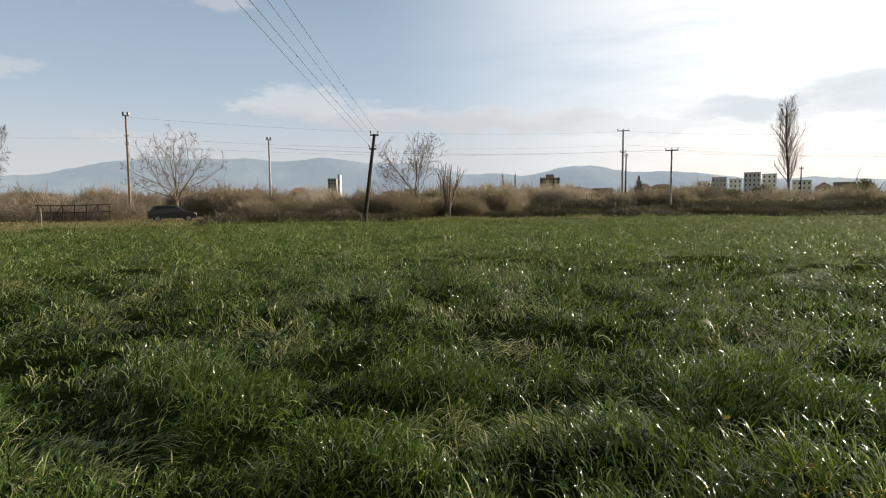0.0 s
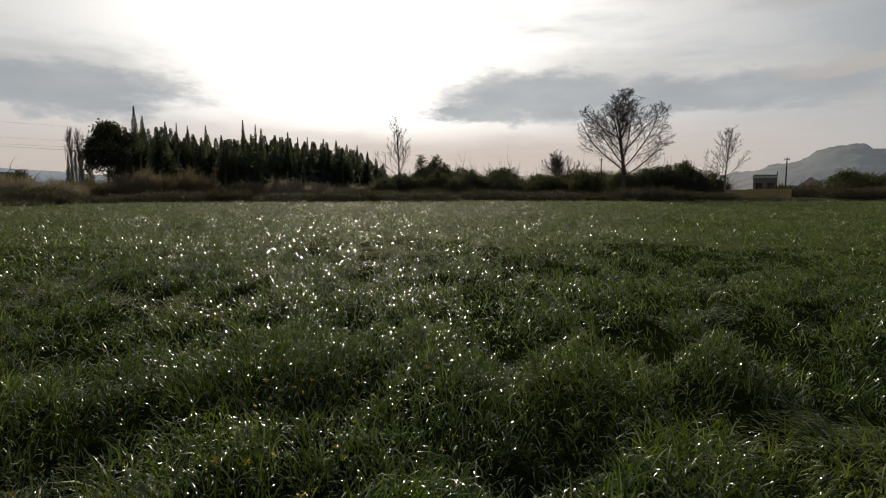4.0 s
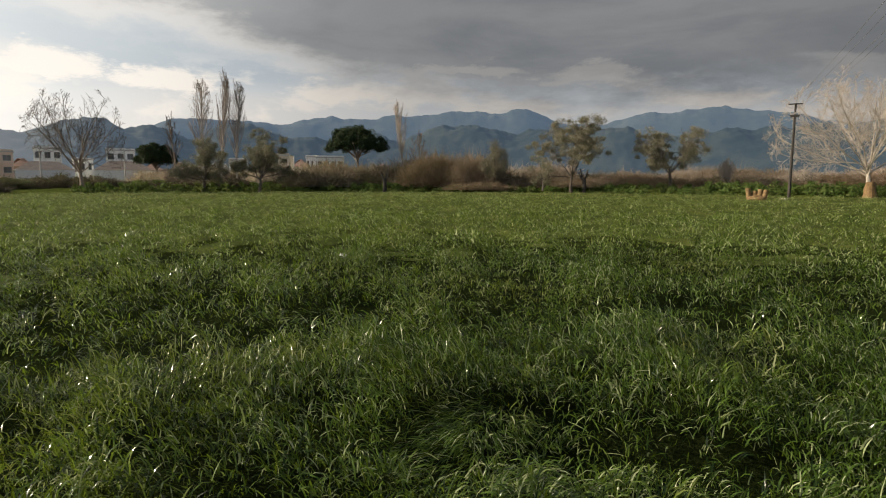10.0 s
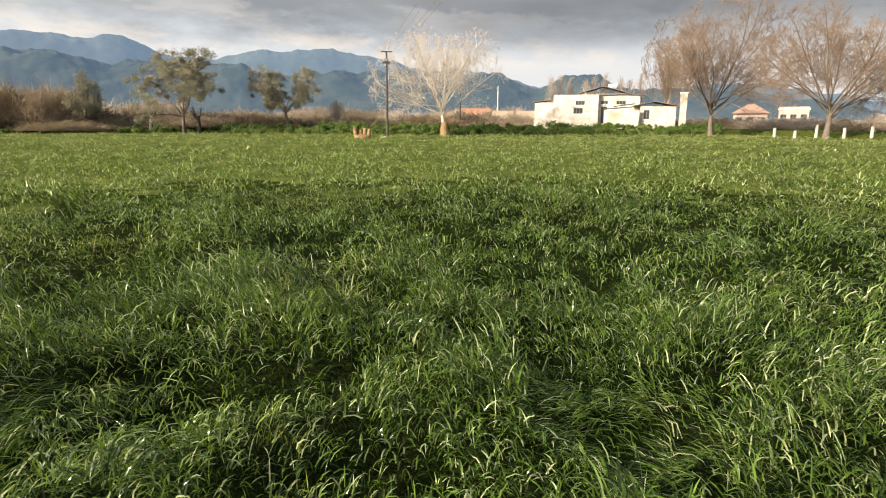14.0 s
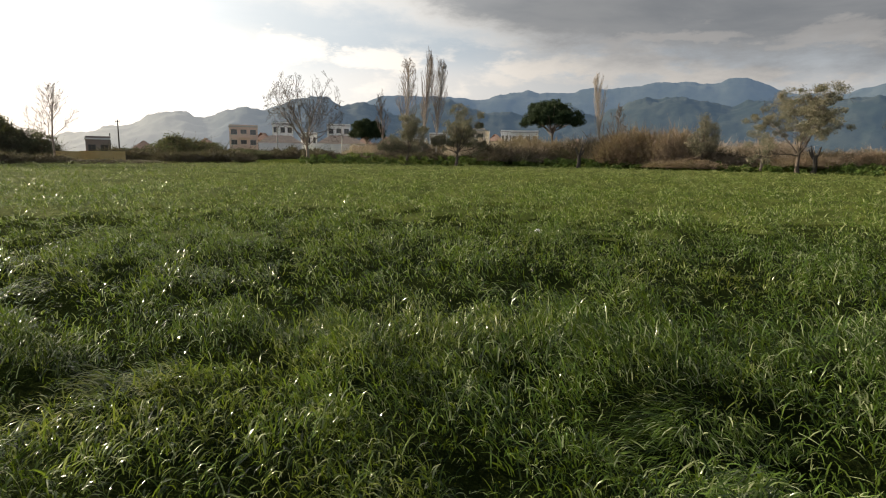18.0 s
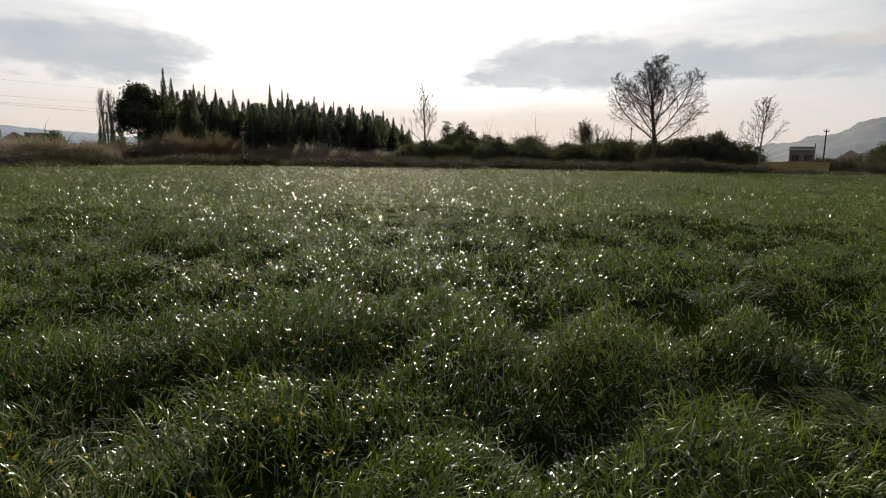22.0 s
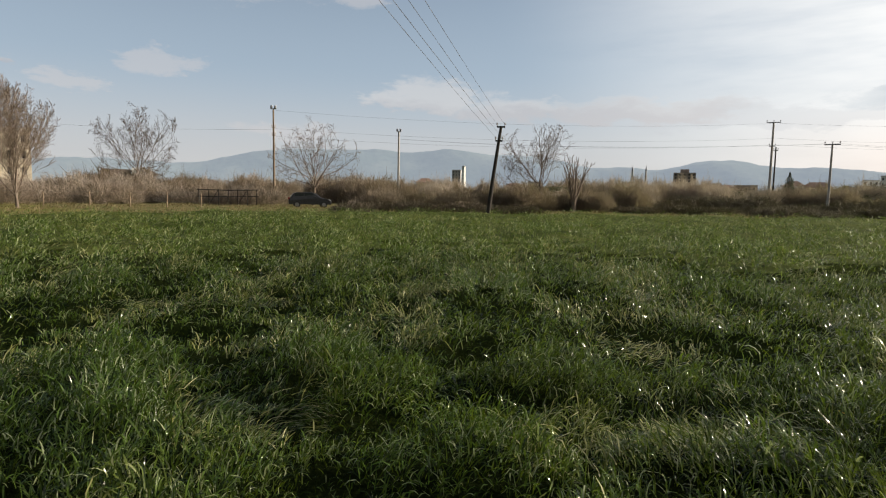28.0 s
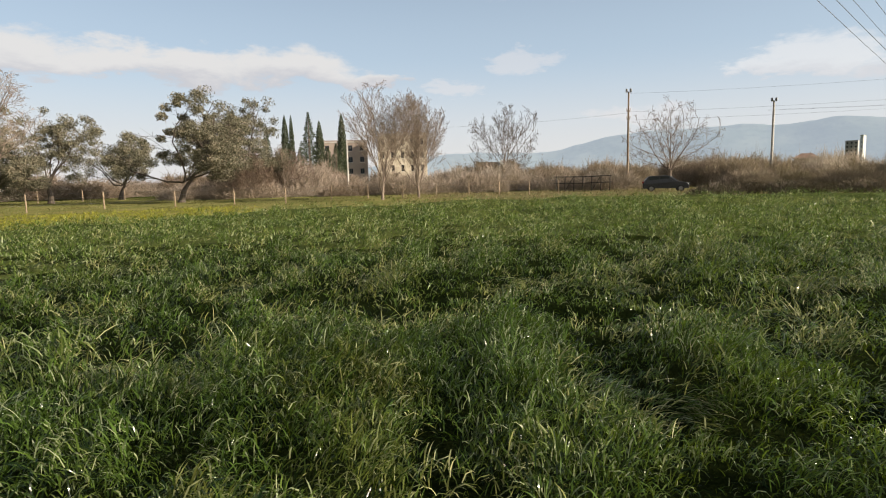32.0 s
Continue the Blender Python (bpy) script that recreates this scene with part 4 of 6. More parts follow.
# ---- brush, hedges, weeds ----
def twig_brush(name, mat, height, width, n, seed):
    """One bush: many thin forked stems in uneven lobes, denser towards the outside."""
    rng = np.random.default_rng(seed)
    k = n
    a = rng.uniform(0, 6.283, k)
    q = np.sqrt(rng.uniform(0, 1, k))
    x, y = q * np.cos(a) * width / 2, q * np.sin(a) * width / 2
    lobes = 0.72 + 0.2 * np.sin(x * 1.9 + seed) * np.cos(y * 1.7 + seed * 2) + 0.16 * np.sin(x * 4.3 + y * 2.9 + seed * 3)
    dome = np.maximum(0.0, 1 - q ** 2.6) ** 0.5 * lobes
    start = np.stack([x, y, height * 0.98 * dome * rng.uniform(0, 1, k) ** 0.6], -1)
    out = np.stack([np.cos(a) * q * 0.6, np.sin(a) * q * 0.6, np.full(k, 0.65)], -1) + rng.normal(0, 0.75, (k, 3))
    reach = np.where(rng.uniform(0, 1, k) < 0.10, 0.34, 0.20) * rng.uniform(0.5, 1.4, k)
    end = start + out * (reach * height * 0.8)[:, None]
    end[:, 2] = np.maximum(end[:, 2], start[:, 2] * 0.8 + 0.03)
    mid = (start + end) / 2 + rng.normal(0, 0.03, (k, 3)) * height
    side = np.cross(end - start, rng.normal(0, 1, (k, 3)))
    side /= np.linalg.norm(side, axis=1, keepdims=True) + 1e-9
    w = 0.018 * rng.uniform(0.6, 1.6, (k, 1))
    verts = np.stack([start - side * w, start + side * w, mid + side * w * 0.7, mid - side * w * 0.7, end], 1).reshape(-1, 3)
    b = np.arange(k)[:, None] * 5
    return mesh_arrays(name, verts, b + np.array([0, 1, 2, 3]), b + np.array([3, 2, 4]), mat)


def bush_kind(label, mat, height, width, n, seed, leaf_mat=None, leaf_n=0, leaf_size=0.12, group="brush"):
    ob = thing("bush", label, "bush", pose(0, 0, -60), group)
    part("brushwood", twig_brush("brushwood", mat, height, width, n, seed), None, ob)
    if leaf_n:
        rng = np.random.default_rng(seed + 1)
        a, q = rng.uniform(0, 6.283, 130), np.sqrt(rng.uniform(0, 1, 130)) * width / 2 * 0.9
        zc = height * (1 - 0.45 * (q / width * 2) ** 2) * rng.uniform(0.25, 0.85, 130)
        pts = [(c * math.cos(t), c * math.sin(t), z) for c, t, z in zip(q, a, zc)]
        part("foliage", leaf_mesh("foliage", pts, leaf_n, leaf_size, 0.11 * height, leaf_mat, seed), None, ob)
    return ob


B_DRY = [bush_kind("bare light brown thicket of thin twigs", M_DRY, 2.6, 7.0, 9000, s, M_DRY, 6000, 0.06, "thickets along the field edge") for s in (1, 2, 3)]
B_RUST = [bush_kind("rust-coloured bare brushwood on the bank", M_RUST, 2.6, 6.0, 9000, s, M_RUST, 5000, 0.055, "rusty brush on the bank") for s in (4, 5, 6)]
B_DARK = [bush_kind("dark brown bramble hedge beside the crop", M_DARKBRUSH, 1.6, 5.0, 5000, s, M_DARKBRUSH, 4500, 0.06, "brambles along the field edge") for s in (7, 8)]
B_GREEN = [bush_kind("dense dark evergreen shrub beyond the field", M_DARKBRUSH, 3.4, 5.0, 1200, s, M_SHRUB, 12000, 0.07, "evergreen shrubs behind the field") for s in (9, 10, 11)]
used = set()


def plant(kinds, az, d, h, w, rnd, h0, w0):
    src = kinds[rnd.randrange(len(kinds))]
    m = at(az, d, rnd.uniform(0, 360), -0.05, (w / w0, w / w0 * rnd.uniform(0.8, 1.2), h / h0))
    if src not in used:
        used.add(src)
        src.matrix_world = m
        return src
    return copy_thing(src, m @ Matrix.Diagonal((*(1 / v for v in src.scale), 1)))


def belt(kinds, az0, az1, step, d, spread, el, jitter, h0, w0, seed, wide=1.0):
    """A row of bushes between two bearings, up to about el degrees over eye level."""
    rnd = random.Random(seed)
    az = az0
    while az < az1:
        dd = d + rnd.uniform(-spread, spread)
        a = az + rnd.uniform(-0.4, 0.4) * step
        f = (az - az0) / max(1e-6, az1 - az0)
        e = el[0] + (el[1] - el[0]) * f if isinstance(el, tuple) else el
        h = max(0.5, up_to(e + rnd.uniform(-jitter, jitter), dd, a))
        plant(kinds, a, dd, h, across(step, dd) * rnd.uniform(1.5, 2.1) * wide, rnd, h0, w0)
        az += step
    return None


# north: thickets behind the field edge
belt(B_DARK, -20, -2.5, 2.5, 51, 1.0, -0.75, 0.2, 1.6, 5.0, 31)
belt(B_DRY, -17.5, 6, 2.5, 62, 4, (0.7, 1.0), 0.5, 2.6, 7.0, 32)
belt(B_DRY, -24, 24, 2.3, 78, 6, (1.2, 0.9), 0.7, 2.6, 7.0, 33)
belt(B_DRY, -36, 30, 2.5, 104, 8, (1.5, 1.1), 0.6, 2.6, 7.0, 56)
belt(B_DARK, 2, 38, 2.5, 62, 3, (-0.8, -0.6), 0.3, 1.6, 5.0, 34)
belt(B_DARK, 5, 40, 2.7, 72, 3, (0.0, 0.1), 0.4, 1.6, 5.0, 57, 1.2)
belt(B_DRY, 6, 40, 2.5, 84, 6, (0.7, 0.6), 0.6, 2.6, 7.0, 35)
belt(B_GREEN, 22, 40, 4.3, 112, 9, (1.0, 1.1), 0.6, 3.4, 5.0, 36)
belt(B_GREEN, 3, 22, 8.2, 100, 9, (1.0, 1.0), 0.5, 3.4, 5.0, 58)
belt(B_DARK, 30, 72, 2.5, 78, 3, (-0.3, -0.2), 0.3, 1.6, 5.0, 37, 1.3)
belt(B_DRY, -66, -26, 2.9, 88, 8, (1.3, 1.3), 0.5, 2.6, 7.0, 38)
belt(B_DRY, -86, -62, 3.9, 112, 8, (1.1, 0.9), 0.5, 2.6, 7.0, 39)
belt(B_DRY, -68, -30, 3.7, 72, 4, (0.3, 0.3), 0.5, 2.6, 7.0, 54, 0.9)
belt(B_DRY, -66, -57, 3.1, 80, 3, (2.0, 1.6), 0.5, 2.6, 7.0, 55, 1.1)
# west: shrubs under the grove and on to the big bare tree
belt(B_RUST, 41, 50, 2.9, 93, 3, (1.3, 1.6), 0.5, 2.6, 6.0, 41)
belt(B_RUST, 50, 56, 3.1, 96, 3, (1.3, 1.0), 0.4, 2.6, 6.0, 42)
belt(B_DRY, 56, 68, 3.1, 98, 4, (0.7, 0.8), 0.4, 2.6, 7.0, 59)
belt(B_DARK, 97, 104, 2.3, 87, 1, (-0.6, -0.6), 0.2, 1.6, 5.0, 53, 1.2)
belt(B_GREEN, 66, 97, 1.9, 97, 4, (1.9, 1.7), 0.7, 3.4, 5.0, 43)
belt(B_GREEN, 67, 97, 2.3, 105, 4, (2.1, 1.9), 0.8, 3.4, 5.0, 60)
belt(B_DARK, 64, 97, 2.5, 84, 3, (-0.1, 0.1), 0.3, 1.6, 5.0, 44, 1.3)
belt(B_DARK, 104, 113, 2.3, 100, 3, (0.3, 0.3), 0.3, 1.6, 5.0, 52, 1.3)
belt(B_GREEN, 103.5, 114, 2.9, 112, 4, (1.0, 1.0), 0.6, 3.4, 5.0, 45)
# south: brush behind the weedy bank
belt(B_DARK, 112, 150, 2.5, 118, 3, (0.4, 0.6), 0.35, 1.6, 5.0, 46, 1.2)
belt(B_DRY, 125, 150, 3.3, 126, 4, (1.3, 2.3), 0.5, 2.6, 7.0, 47)
belt(B_DARK, 136, 150, 3.1, 121, 3, (1.2, 1.9), 0.5, 1.6, 5.0, 61, 1.2)
belt(B_RUST, 150, 154.5, 2.1, 112, 2, (3.0, 2.6), 0.3, 2.6, 6.0, 48, 1.6)
belt(B_RUST, 154.5, 194, 3.1, 110, 4, (0.7, 0.5), 0.5, 2.6, 6.0, 49, 1.1)
belt(B_DARK, 150, 194, 2.9, 116, 4, (1.2, 0.9), 0.5, 1.6, 5.0, 62, 1.2)
belt(B_DRY, 155, 196, 3.5, 122, 5, (1.7, 1.1), 0.6, 2.6, 7.0, 50)
belt(B_DRY, 206, 226, 4.7, 122, 5, (0.7, 0.9), 0.4, 2.6, 7.0, 51)


def build_weeds():
    """Broad-leaved weeds on the bank south of the field."""
    rng = np.random.default_rng(61)
    az = rng.uniform(118, 212, 900)
    d = edge_radius(az) + rng.uniform(1.0, 9.0, 900)
    x, y = d * np.sin(np.radians(az)), d * np.cos(np.radians(az))
    tall = 0.5 + 0.5 * np.abs(wave(x, y, 14.0, 62)) + rng.uniform(-0.2, 0.3, 900)
    z = ground_z(x, y) + tall * rng.uniform(0.2, 0.8, 900)
    me = leaf_mesh("weeds", np.stack([x, y, z], -1), 60000, 0.19, 0.38, M_WEED, 63)
    tagged(new("weeds", me), "dark green leafy weeds on the field bank", "weeds", kind="stuff")


build_weeds()

# ---- trees ----
def bare(label, az, d, el, wide, style, seed, twig=None, bark=None, trunk_r=0.2, twig_r=0.013, lean=0.0, name="bare_tree", group="", dense=1.0):
    return tree(name, label, az, d, up_to(el, d, az), across(wide, d), style, seed, bark, twig, trunk_r, twig_r, group=group, lean=lean, dense=dense)


def olive(label, az, d, el, wide, seed, n=9000, group="olive trees", size=0.095, spread=0.40):
    return tree("olive_tree", label, az, d, up_to(el, d, az), across(wide, d) * 1.05, "olive", seed, M_OLIVEBARK, M_OLIVEBARK, 0.34, 0.02, M_OLIVE, int(n * 3.4), size, spread * 1.35, group)


# north-east: olive grove and bare trees by the fence
olive("broad old olive tree with a forked trunk on the lawn", -70.2, 62, 7.7, 11.4, 101, 17000)
olive("tall grey-green olive tree behind the broad one", -64.6, 74, 7.8, 7.4, 102, 11000)
olive("olive tree with a dark underside on the lawn", -80.0, 76, 6.3, 7.8, 103, 11000)
olive("small olive tree among the fence posts", -75.0, 90, 4.7, 5.2, 104, 7000)
olive("olive tree at the corner of the lawn", -84.0, 84, 6.2, 5.6, 105, 8000)
bare("tall bare pale tree beyond the olives", -84.8, 66, 9.6, 9.5, "round", 106, M_TWIG)
bare("low spreading bare brown tree", -64.2, 70, 3.0, 4.4, "fan", 147, M_WARMTWIG, trunk_r=0.14, dense=1.2)
bare("low round bare brown tree", -61.2, 74, 3.6, 5.0, "broad", 107, M_WARMTWIG, trunk_r=0.16)
bare("many-stemmed bare tree beside the wire fence", -51.9, 50, 9.6, 8.2, "vase", 108, M_TWIG, trunk_r=0.13, dense=1.2)
bare("smaller many-stemmed bare tree beside the wire fence", -48.3, 54, 8.2, 5.8, "vase", 109, M_TWIG, trunk_r=0.12, dense=1.2)
bare("bare dark tree with a bushy foot", -39.9, 98, 7.2, 6.8, "broad", 110, M_DARKTWIG, trunk_r=0.22, dense=1.15)
bare("wide low-branched bare tree behind the parked car", -24.7, 68, 7.0, 8.6, "broad", 111, M_TWIG, trunk_r=0.22)
bare("bare round-crowned tree beside the leaning pole", -2.2, 62, 6.9, 9.6, "broad", 112, M_TWIG, trunk_r=0.17)
bare("cut-back tree with upright shoots", 0.6, 58, 4.0, 3.0, "pollard", 113, M_TWIG, trunk_r=0.24, twig_r=0.018)
bare("tall narrow bare poplar", 30.9, 108, 8.8, 2.5, "poplar", 114, M_TWIG, trunk_r=0.24, twig_r=0.012, name="poplar", dense=1.6)
bare("slim bare poplar at the corner of the grove", 39.7, 104, 5.2, 0.9, "poplar", 115, M_DARKTWIG, trunk_r=0.14, name="poplar")
bare("slim bare poplar at the corner of the grove", 40.3, 106, 5.3, 0.9, "poplar", 116, M_DARKTWIG, trunk_r=0.14, name="poplar")
# west
bare("bare tree with few upright limbs", 67.9, 105, 7.0, 4.4, "sparse", 117, M_DARKTWIG, trunk_r=0.2)
bare("low bare tree with a fine rounded crown", 83.5, 112, 3.6, 3.4, "vase", 118, M_DARKTWIG, trunk_r=0.12)
bare("large round-crowned bare tree at the field edge", 89.4, 92, 9.1, 8.6, "round", 119, M_DARKTWIG, M_DARKTWIG, trunk_r=0.38, dense=1.5)
bare("small bare tree beside the ochre wall", 98.1, 90, 5.6, 3.6, "sparse", 120, M_DARKTWIG, trunk_r=0.14)
bare("wide bare tree before the village houses", 118.7, 108, 7.7, 7.6, "fan", 121, M_DARKTWIG, trunk_r=0.36)
bare("thin tall tree with a small high crown", 126.0, 118, 6.4, 1.8, "sparse", 122, M_DARKTWIG, trunk_r=0.17)
for k, (az, el, w) in enumerate(((128.1, 9.5, 2.1), (129.6, 10.8, 2.4), (131.0, 9.9, 2.1))):
    bare("tall bare poplar in a group of three", az, 120 + k, el, w, "poplar", 123 + k, M_TWIG, M_PALETWIG, trunk_r=0.2, twig_r=0.012, name="poplar", group="three poplars", dense=1.6)
bare("bare poplar beside a small thin tree", 146.8, 124, 8.5, 2.3, "poplar", 126, M_PALETWIG, M_PALETWIG, trunk_r=0.2, twig_r=0.012, name="poplar", dense=1.6)
bare("small thin bare tree beside a poplar", 148.1, 122, 5.2, 1.9, "sparse", 127, M_TWIG, trunk_r=0.14)
bare("small pale dead shrub", 176.6, 104, 2.3, 1.4, "vase", 128, M_PALETWIG, trunk_r=0.06)
# south
bare("wide white-barked bare fig tree", 186.9, 84, 9.0, 13.6, "fan", 129, M_PALETWIG, M_PALETWIG, 0.36, 0.014, dense=1.4)
bare("big leaning bare tree with brown twigs", 211.2, 96, 10.6, 12.0, "fan", 130, M_WARMTWIG, M_OLIVEBARK, 0.42, 0.016, lean=-0.05, dense=1.7)
bare("big bare tree with brown twigs", 219.8, 82, 10.0, 11.0, "fan", 131, M_WARMTWIG, M_OLIVEBARK, 0.40, 0.016, dense=1.7)
bare("warm brown bare tree behind the house end", 207.2, 108, 7.6, 4.6, "vase", 132, M_WARMTWIG, trunk_r=0.14, dense=1.2)
for k in range(9):
    az = 196.9 + k * 1.05
    bare("grey bare poplar in a far row", az, 205 + (k % 3) * 4, 4.6 + 0.3 * math.sin(k * 1.7), 1.2, "poplar", 140 + k % 3, M_TWIG, trunk_r=0.16, twig_r=0.022, name="poplar", group="far poplar row")

olive("dark olive tree before the poplars", 128.1, 107, 4.0, 4.6, 151, 9000)
olive("olive tree with a bare trunk on the bank", 133.0, 104, 5.2, 5.8, 152, 12000)
olive("tall two-headed olive tree on the bank", 163.0, 101, 6.3, 7.4, 153, 14000)
olive("olive tree with sunlit pale leaves on the bank", 172.0, 100, 5.2, 5.6, 154, 10000)
olive("small ragged olive tree on the bank", 155.6, 107, 3.9, 2.2, 155, 4000)


def umbrella_pine(label, az, d, el, wide, bottom, seed):
    """A stone pine: bare trunk, fanned limbs and a flat dense dome of needles."""
    h, w, low = up_to(el, d, az), across(wide, d), up_to(bottom, d, az)
    ob = thing("umbrella_pine", label, "tree", at(az, d), "umbrella pines")
    part("trunk", tube_mesh("trunk", M_BARK, ([(0, 0, -0.2), (0.15, 0, low * 0.5), (0, 0.1, low)], [0.34, 0.26, 0.2])), None, ob)
    rnd = random.Random(seed)
    runs, tips = [], []
    for k in range(16):
        a, q = k * 2.4, w / 2 * math.sqrt((k + 0.7) / 16)
        tip = Vector((q * math.cos(a), q * math.sin(a), low + (h - low) * (0.75 - 0.45 * (q / w * 2) ** 2)))
        runs.append(([(0, 0.1, low * rnd.uniform(0.75, 0.98)), tip * 0.5 + Vector((0, 0, low * 0.42)), tip], [0.13, 0.09, 0.04]))
    part("limb_frame", tube_mesh("limb_frame", M_BARK, *runs, sides=5), None, ob)
    for _ in range(170):
        a, q = rnd.uniform(0, 6.283), math.sqrt(rnd.uniform(0, 1))
        dome = math.sqrt(max(0.0, 1 - q ** 2.4))
        z = low + (h - low) * (0.10 + 0.82 * dome * rnd.uniform(0.1, 1.0))
        tips.append((q * w / 2 * 0.93 * math.cos(a), q * w / 2 * 0.93 * math.sin(a), z))
    part("crown", leaf_mesh("crown", tips, 52000, 0.15, 0.62, M_PINE, seed), None, ob)


umbrella_pine("dense dark umbrella pine with a flat dome", 142.2, 128, 5.75, 5.9, 2.9, 161)
umbrella_pine("low dark umbrella pine beyond the houses", 124.3, 128, 3.5, 3.1, 1.7, 162)




def old_stump(label, az, d, el, seed):
    """A cut-back dark trunk with a few stubby forked limbs."""
    h = up_to(el, d, az)
    rnd_ = random.Random(seed)
    ob = thing("pollarded_trunk", label, "tree", at(az, d), "pollarded trunks on the bank")
    part("trunk", tube_mesh("trunk", M_POLE, ([(0, 0, -0.3), (0.1, 0, h * 0.3), (0, 0.05, h * 0.55)], [0.42, 0.32, 0.3])), None, ob)
    for k in range(4):
        s = -1 if k % 2 else 1
        p = Vector((s * rnd_.uniform(0.5, 1.1), rnd_.uniform(-0.4, 0.4), h * rnd_.uniform(0.7, 1.0)))
        part("limb", tube_mesh("limb", M_POLE, ([(0, 0, h * 0.42), p * 0.6 + Vector((0, 0, h * 0.12)), p], [0.2, 0.15, 0.09]), sides=7), None, ob)


old_stump("dark pollarded trunk with stubby limbs among rusty brush", 144.8, 108, 1.55, 1)
old_stump("short dark pollarded trunk on the weedy bank", 160.4, 104, 1.3, 2)
old_stump("dark forked trunk under the two-headed olive", 164.2, 100, 1.9, 3)


# ---- conifers ----
def conifer_meshes(height, width, n, seed, ragged):
    rng = np.random.default_rng(seed)
    f = rng.uniform(0.03, 1, n) ** 0.78
    a = rng.uniform(0, 6.283, n)
    prof = np.clip((1 - f) ** 1.0 * (0.55 + 0.45 * np.minimum(1, f * 6)), 0.012, 1) * (1 + ragged * np.sin(f * 38 + a * 3 + 2.2 * np.sin(a * 2 + f * 9)) * rng.uniform(0.3, 1, n))
    tuft = np.sin(np.floor(f * 16 + 0.6 * np.sin(a)) * 12.9898 + np.floor(a * 1.4) * 78.233 + seed) * 43.7
    prof = prof * (1 - 1.6 * ragged * (tuft - np.floor(tuft)))
    if ragged < 0.12:
        prof = np.clip(np.minimum(1, 0.5 + f * 4) * (1 - f ** 3.5) ** 0.8, 0.02, 1) * rng.uniform(0.85, 1.1, n)
    q = width / 2 * prof * np.sqrt(rng.uniform(0.0, 1, n))
    p = np.stack([q * np.cos(a), q * np.sin(a), height * f], -1)
    out = np.stack([np.cos(a), np.sin(a), rng.uniform(0.2, 1.6, n) if ragged < 0.25 else rng.uniform(-0.5, 0.5, n)], -1)
    out /= np.linalg.norm(out, axis=1, keepdims=True)
    side = np.cross(out, rng.normal(0, 1, (n, 3)))
    side /= np.linalg.norm(side, axis=1, keepdims=True)
    s = rng.uniform(0.3, 0.7, (n, 1)) * (0.2 + 0.8 * prof[:, None])
    verts = np.stack([p, p + out * s * 0.6 + side * s * 0.3, p + out * s * 1.15, p + out * s * 0.6 - side * s * 0.3], 1).reshape(-1, 3)
    crown = mesh_arrays("crown", verts, np.arange(n * 4).reshape(n, 4), np.zeros((0, 3), int), M_CYPRESS)
    trunk = tube_mesh("trunk", M_BARK, ([(0, 0, -0.3), (0, 0, height * 0.5), (0, 0, height * 0.96)], [0.22, 0.14, 0.03]), sides=6)
    return trunk, crown


def conifer_kind(label, height, width, n, seed, ragged, group):
    ob = thing("conifer", label, "tree", pose(0, 0, -80), group)
    trunk, crown = conifer_meshes(height, width, n, seed, ragged)
    part("trunk", trunk, None, ob)
    part("crown", crown, None, ob)
    return ob


K_GROVE = [conifer_kind("dark pointed conifer in a dense grove", 15, 4.6, 4600, s, 0.32, "conifer grove") for s in (1, 2, 3)]
K_GROVE += [conifer_kind("slim dark cypress in a dense grove", 15, 2.6, 2600, s, 0.16, "conifer grove") for s in (4, 5)]
K_NE = [conifer_kind("slim dark cypress behind the olive grove", 15, 2.6, 3400, 6, 0.10, "cypresses by the building"),
        conifer_kind("dark layered conifer behind the olive grove", 15, 4.0, 4200, 7, 0.35, "cypresses by the building")]


def set_conifer(kinds, i, az, d, el, wide, rnd, h0=15.0, w0=3.4):
    src = kinds[i % len(kinds)]
    h = up_to(el, d, az)
    m = at(az, d, rnd.uniform(0, 360), -0.05, (across(wide, d) / w0, across(wide, d) / w0, h / h0))
    if src in used:
        return copy_thing(src, m @ Matrix.Diagonal((*(1 / v for v in src.scale), 1)))
    used.add(src)
    src.matrix_world = m
    return src


rnd = random.Random(71)
# skyline of the grove: bearing and height in degrees of its tallest tops
TOPS = [(44.4, 7.1), (45.0, 6.3), (46.8, 5.9), (47.7, 5.85), (48.6, 5.6), (50.1, 5.7), (51.4, 4.9), (52.1, 4.6), (53.3, 6.3), (54.4, 6.0), (54.9, 5.6),
        (56.1, 5.0), (57.3, 5.35), (58.2, 4.9), (59.1, 4.9), (60.6, 4.8), (61.8, 4.7), (62.8, 4.3), (63.8, 4.2), (64.8, 3.6), (65.6, 3.0), (66.3, 2.5)]
for i, (az, el) in enumerate(TOPS):
    set_conifer(K_GROVE, i, az, 112 + rnd.uniform(-4, 6), el, 1.3 + rnd.uniform(0, 0.5), rnd)
for i in range(130):
    az = 43.6 + 23.0 * (i + rnd.uniform(0, 0.9)) / 130
    lim = np.interp(az, [43, 46, 52, 54, 60, 64, 67], [5.0, 5.2, 4.3, 4.9, 4.3, 3.5, 2.0])
    set_conifer(K_GROVE, i, az, 118 + rnd.uniform(-14, 16), lim - rnd.uniform(-0.4, 0.9), 2.4 + rnd.uniform(0, 0.9), rnd)
for az, el, w in ((39.4, 2.9, 1.0), (40.9, 4.2, 1.2), (40.3, 3.3, 1.0)):
    set_conifer(K_GROVE, 4, az, 110, el, w, rnd)
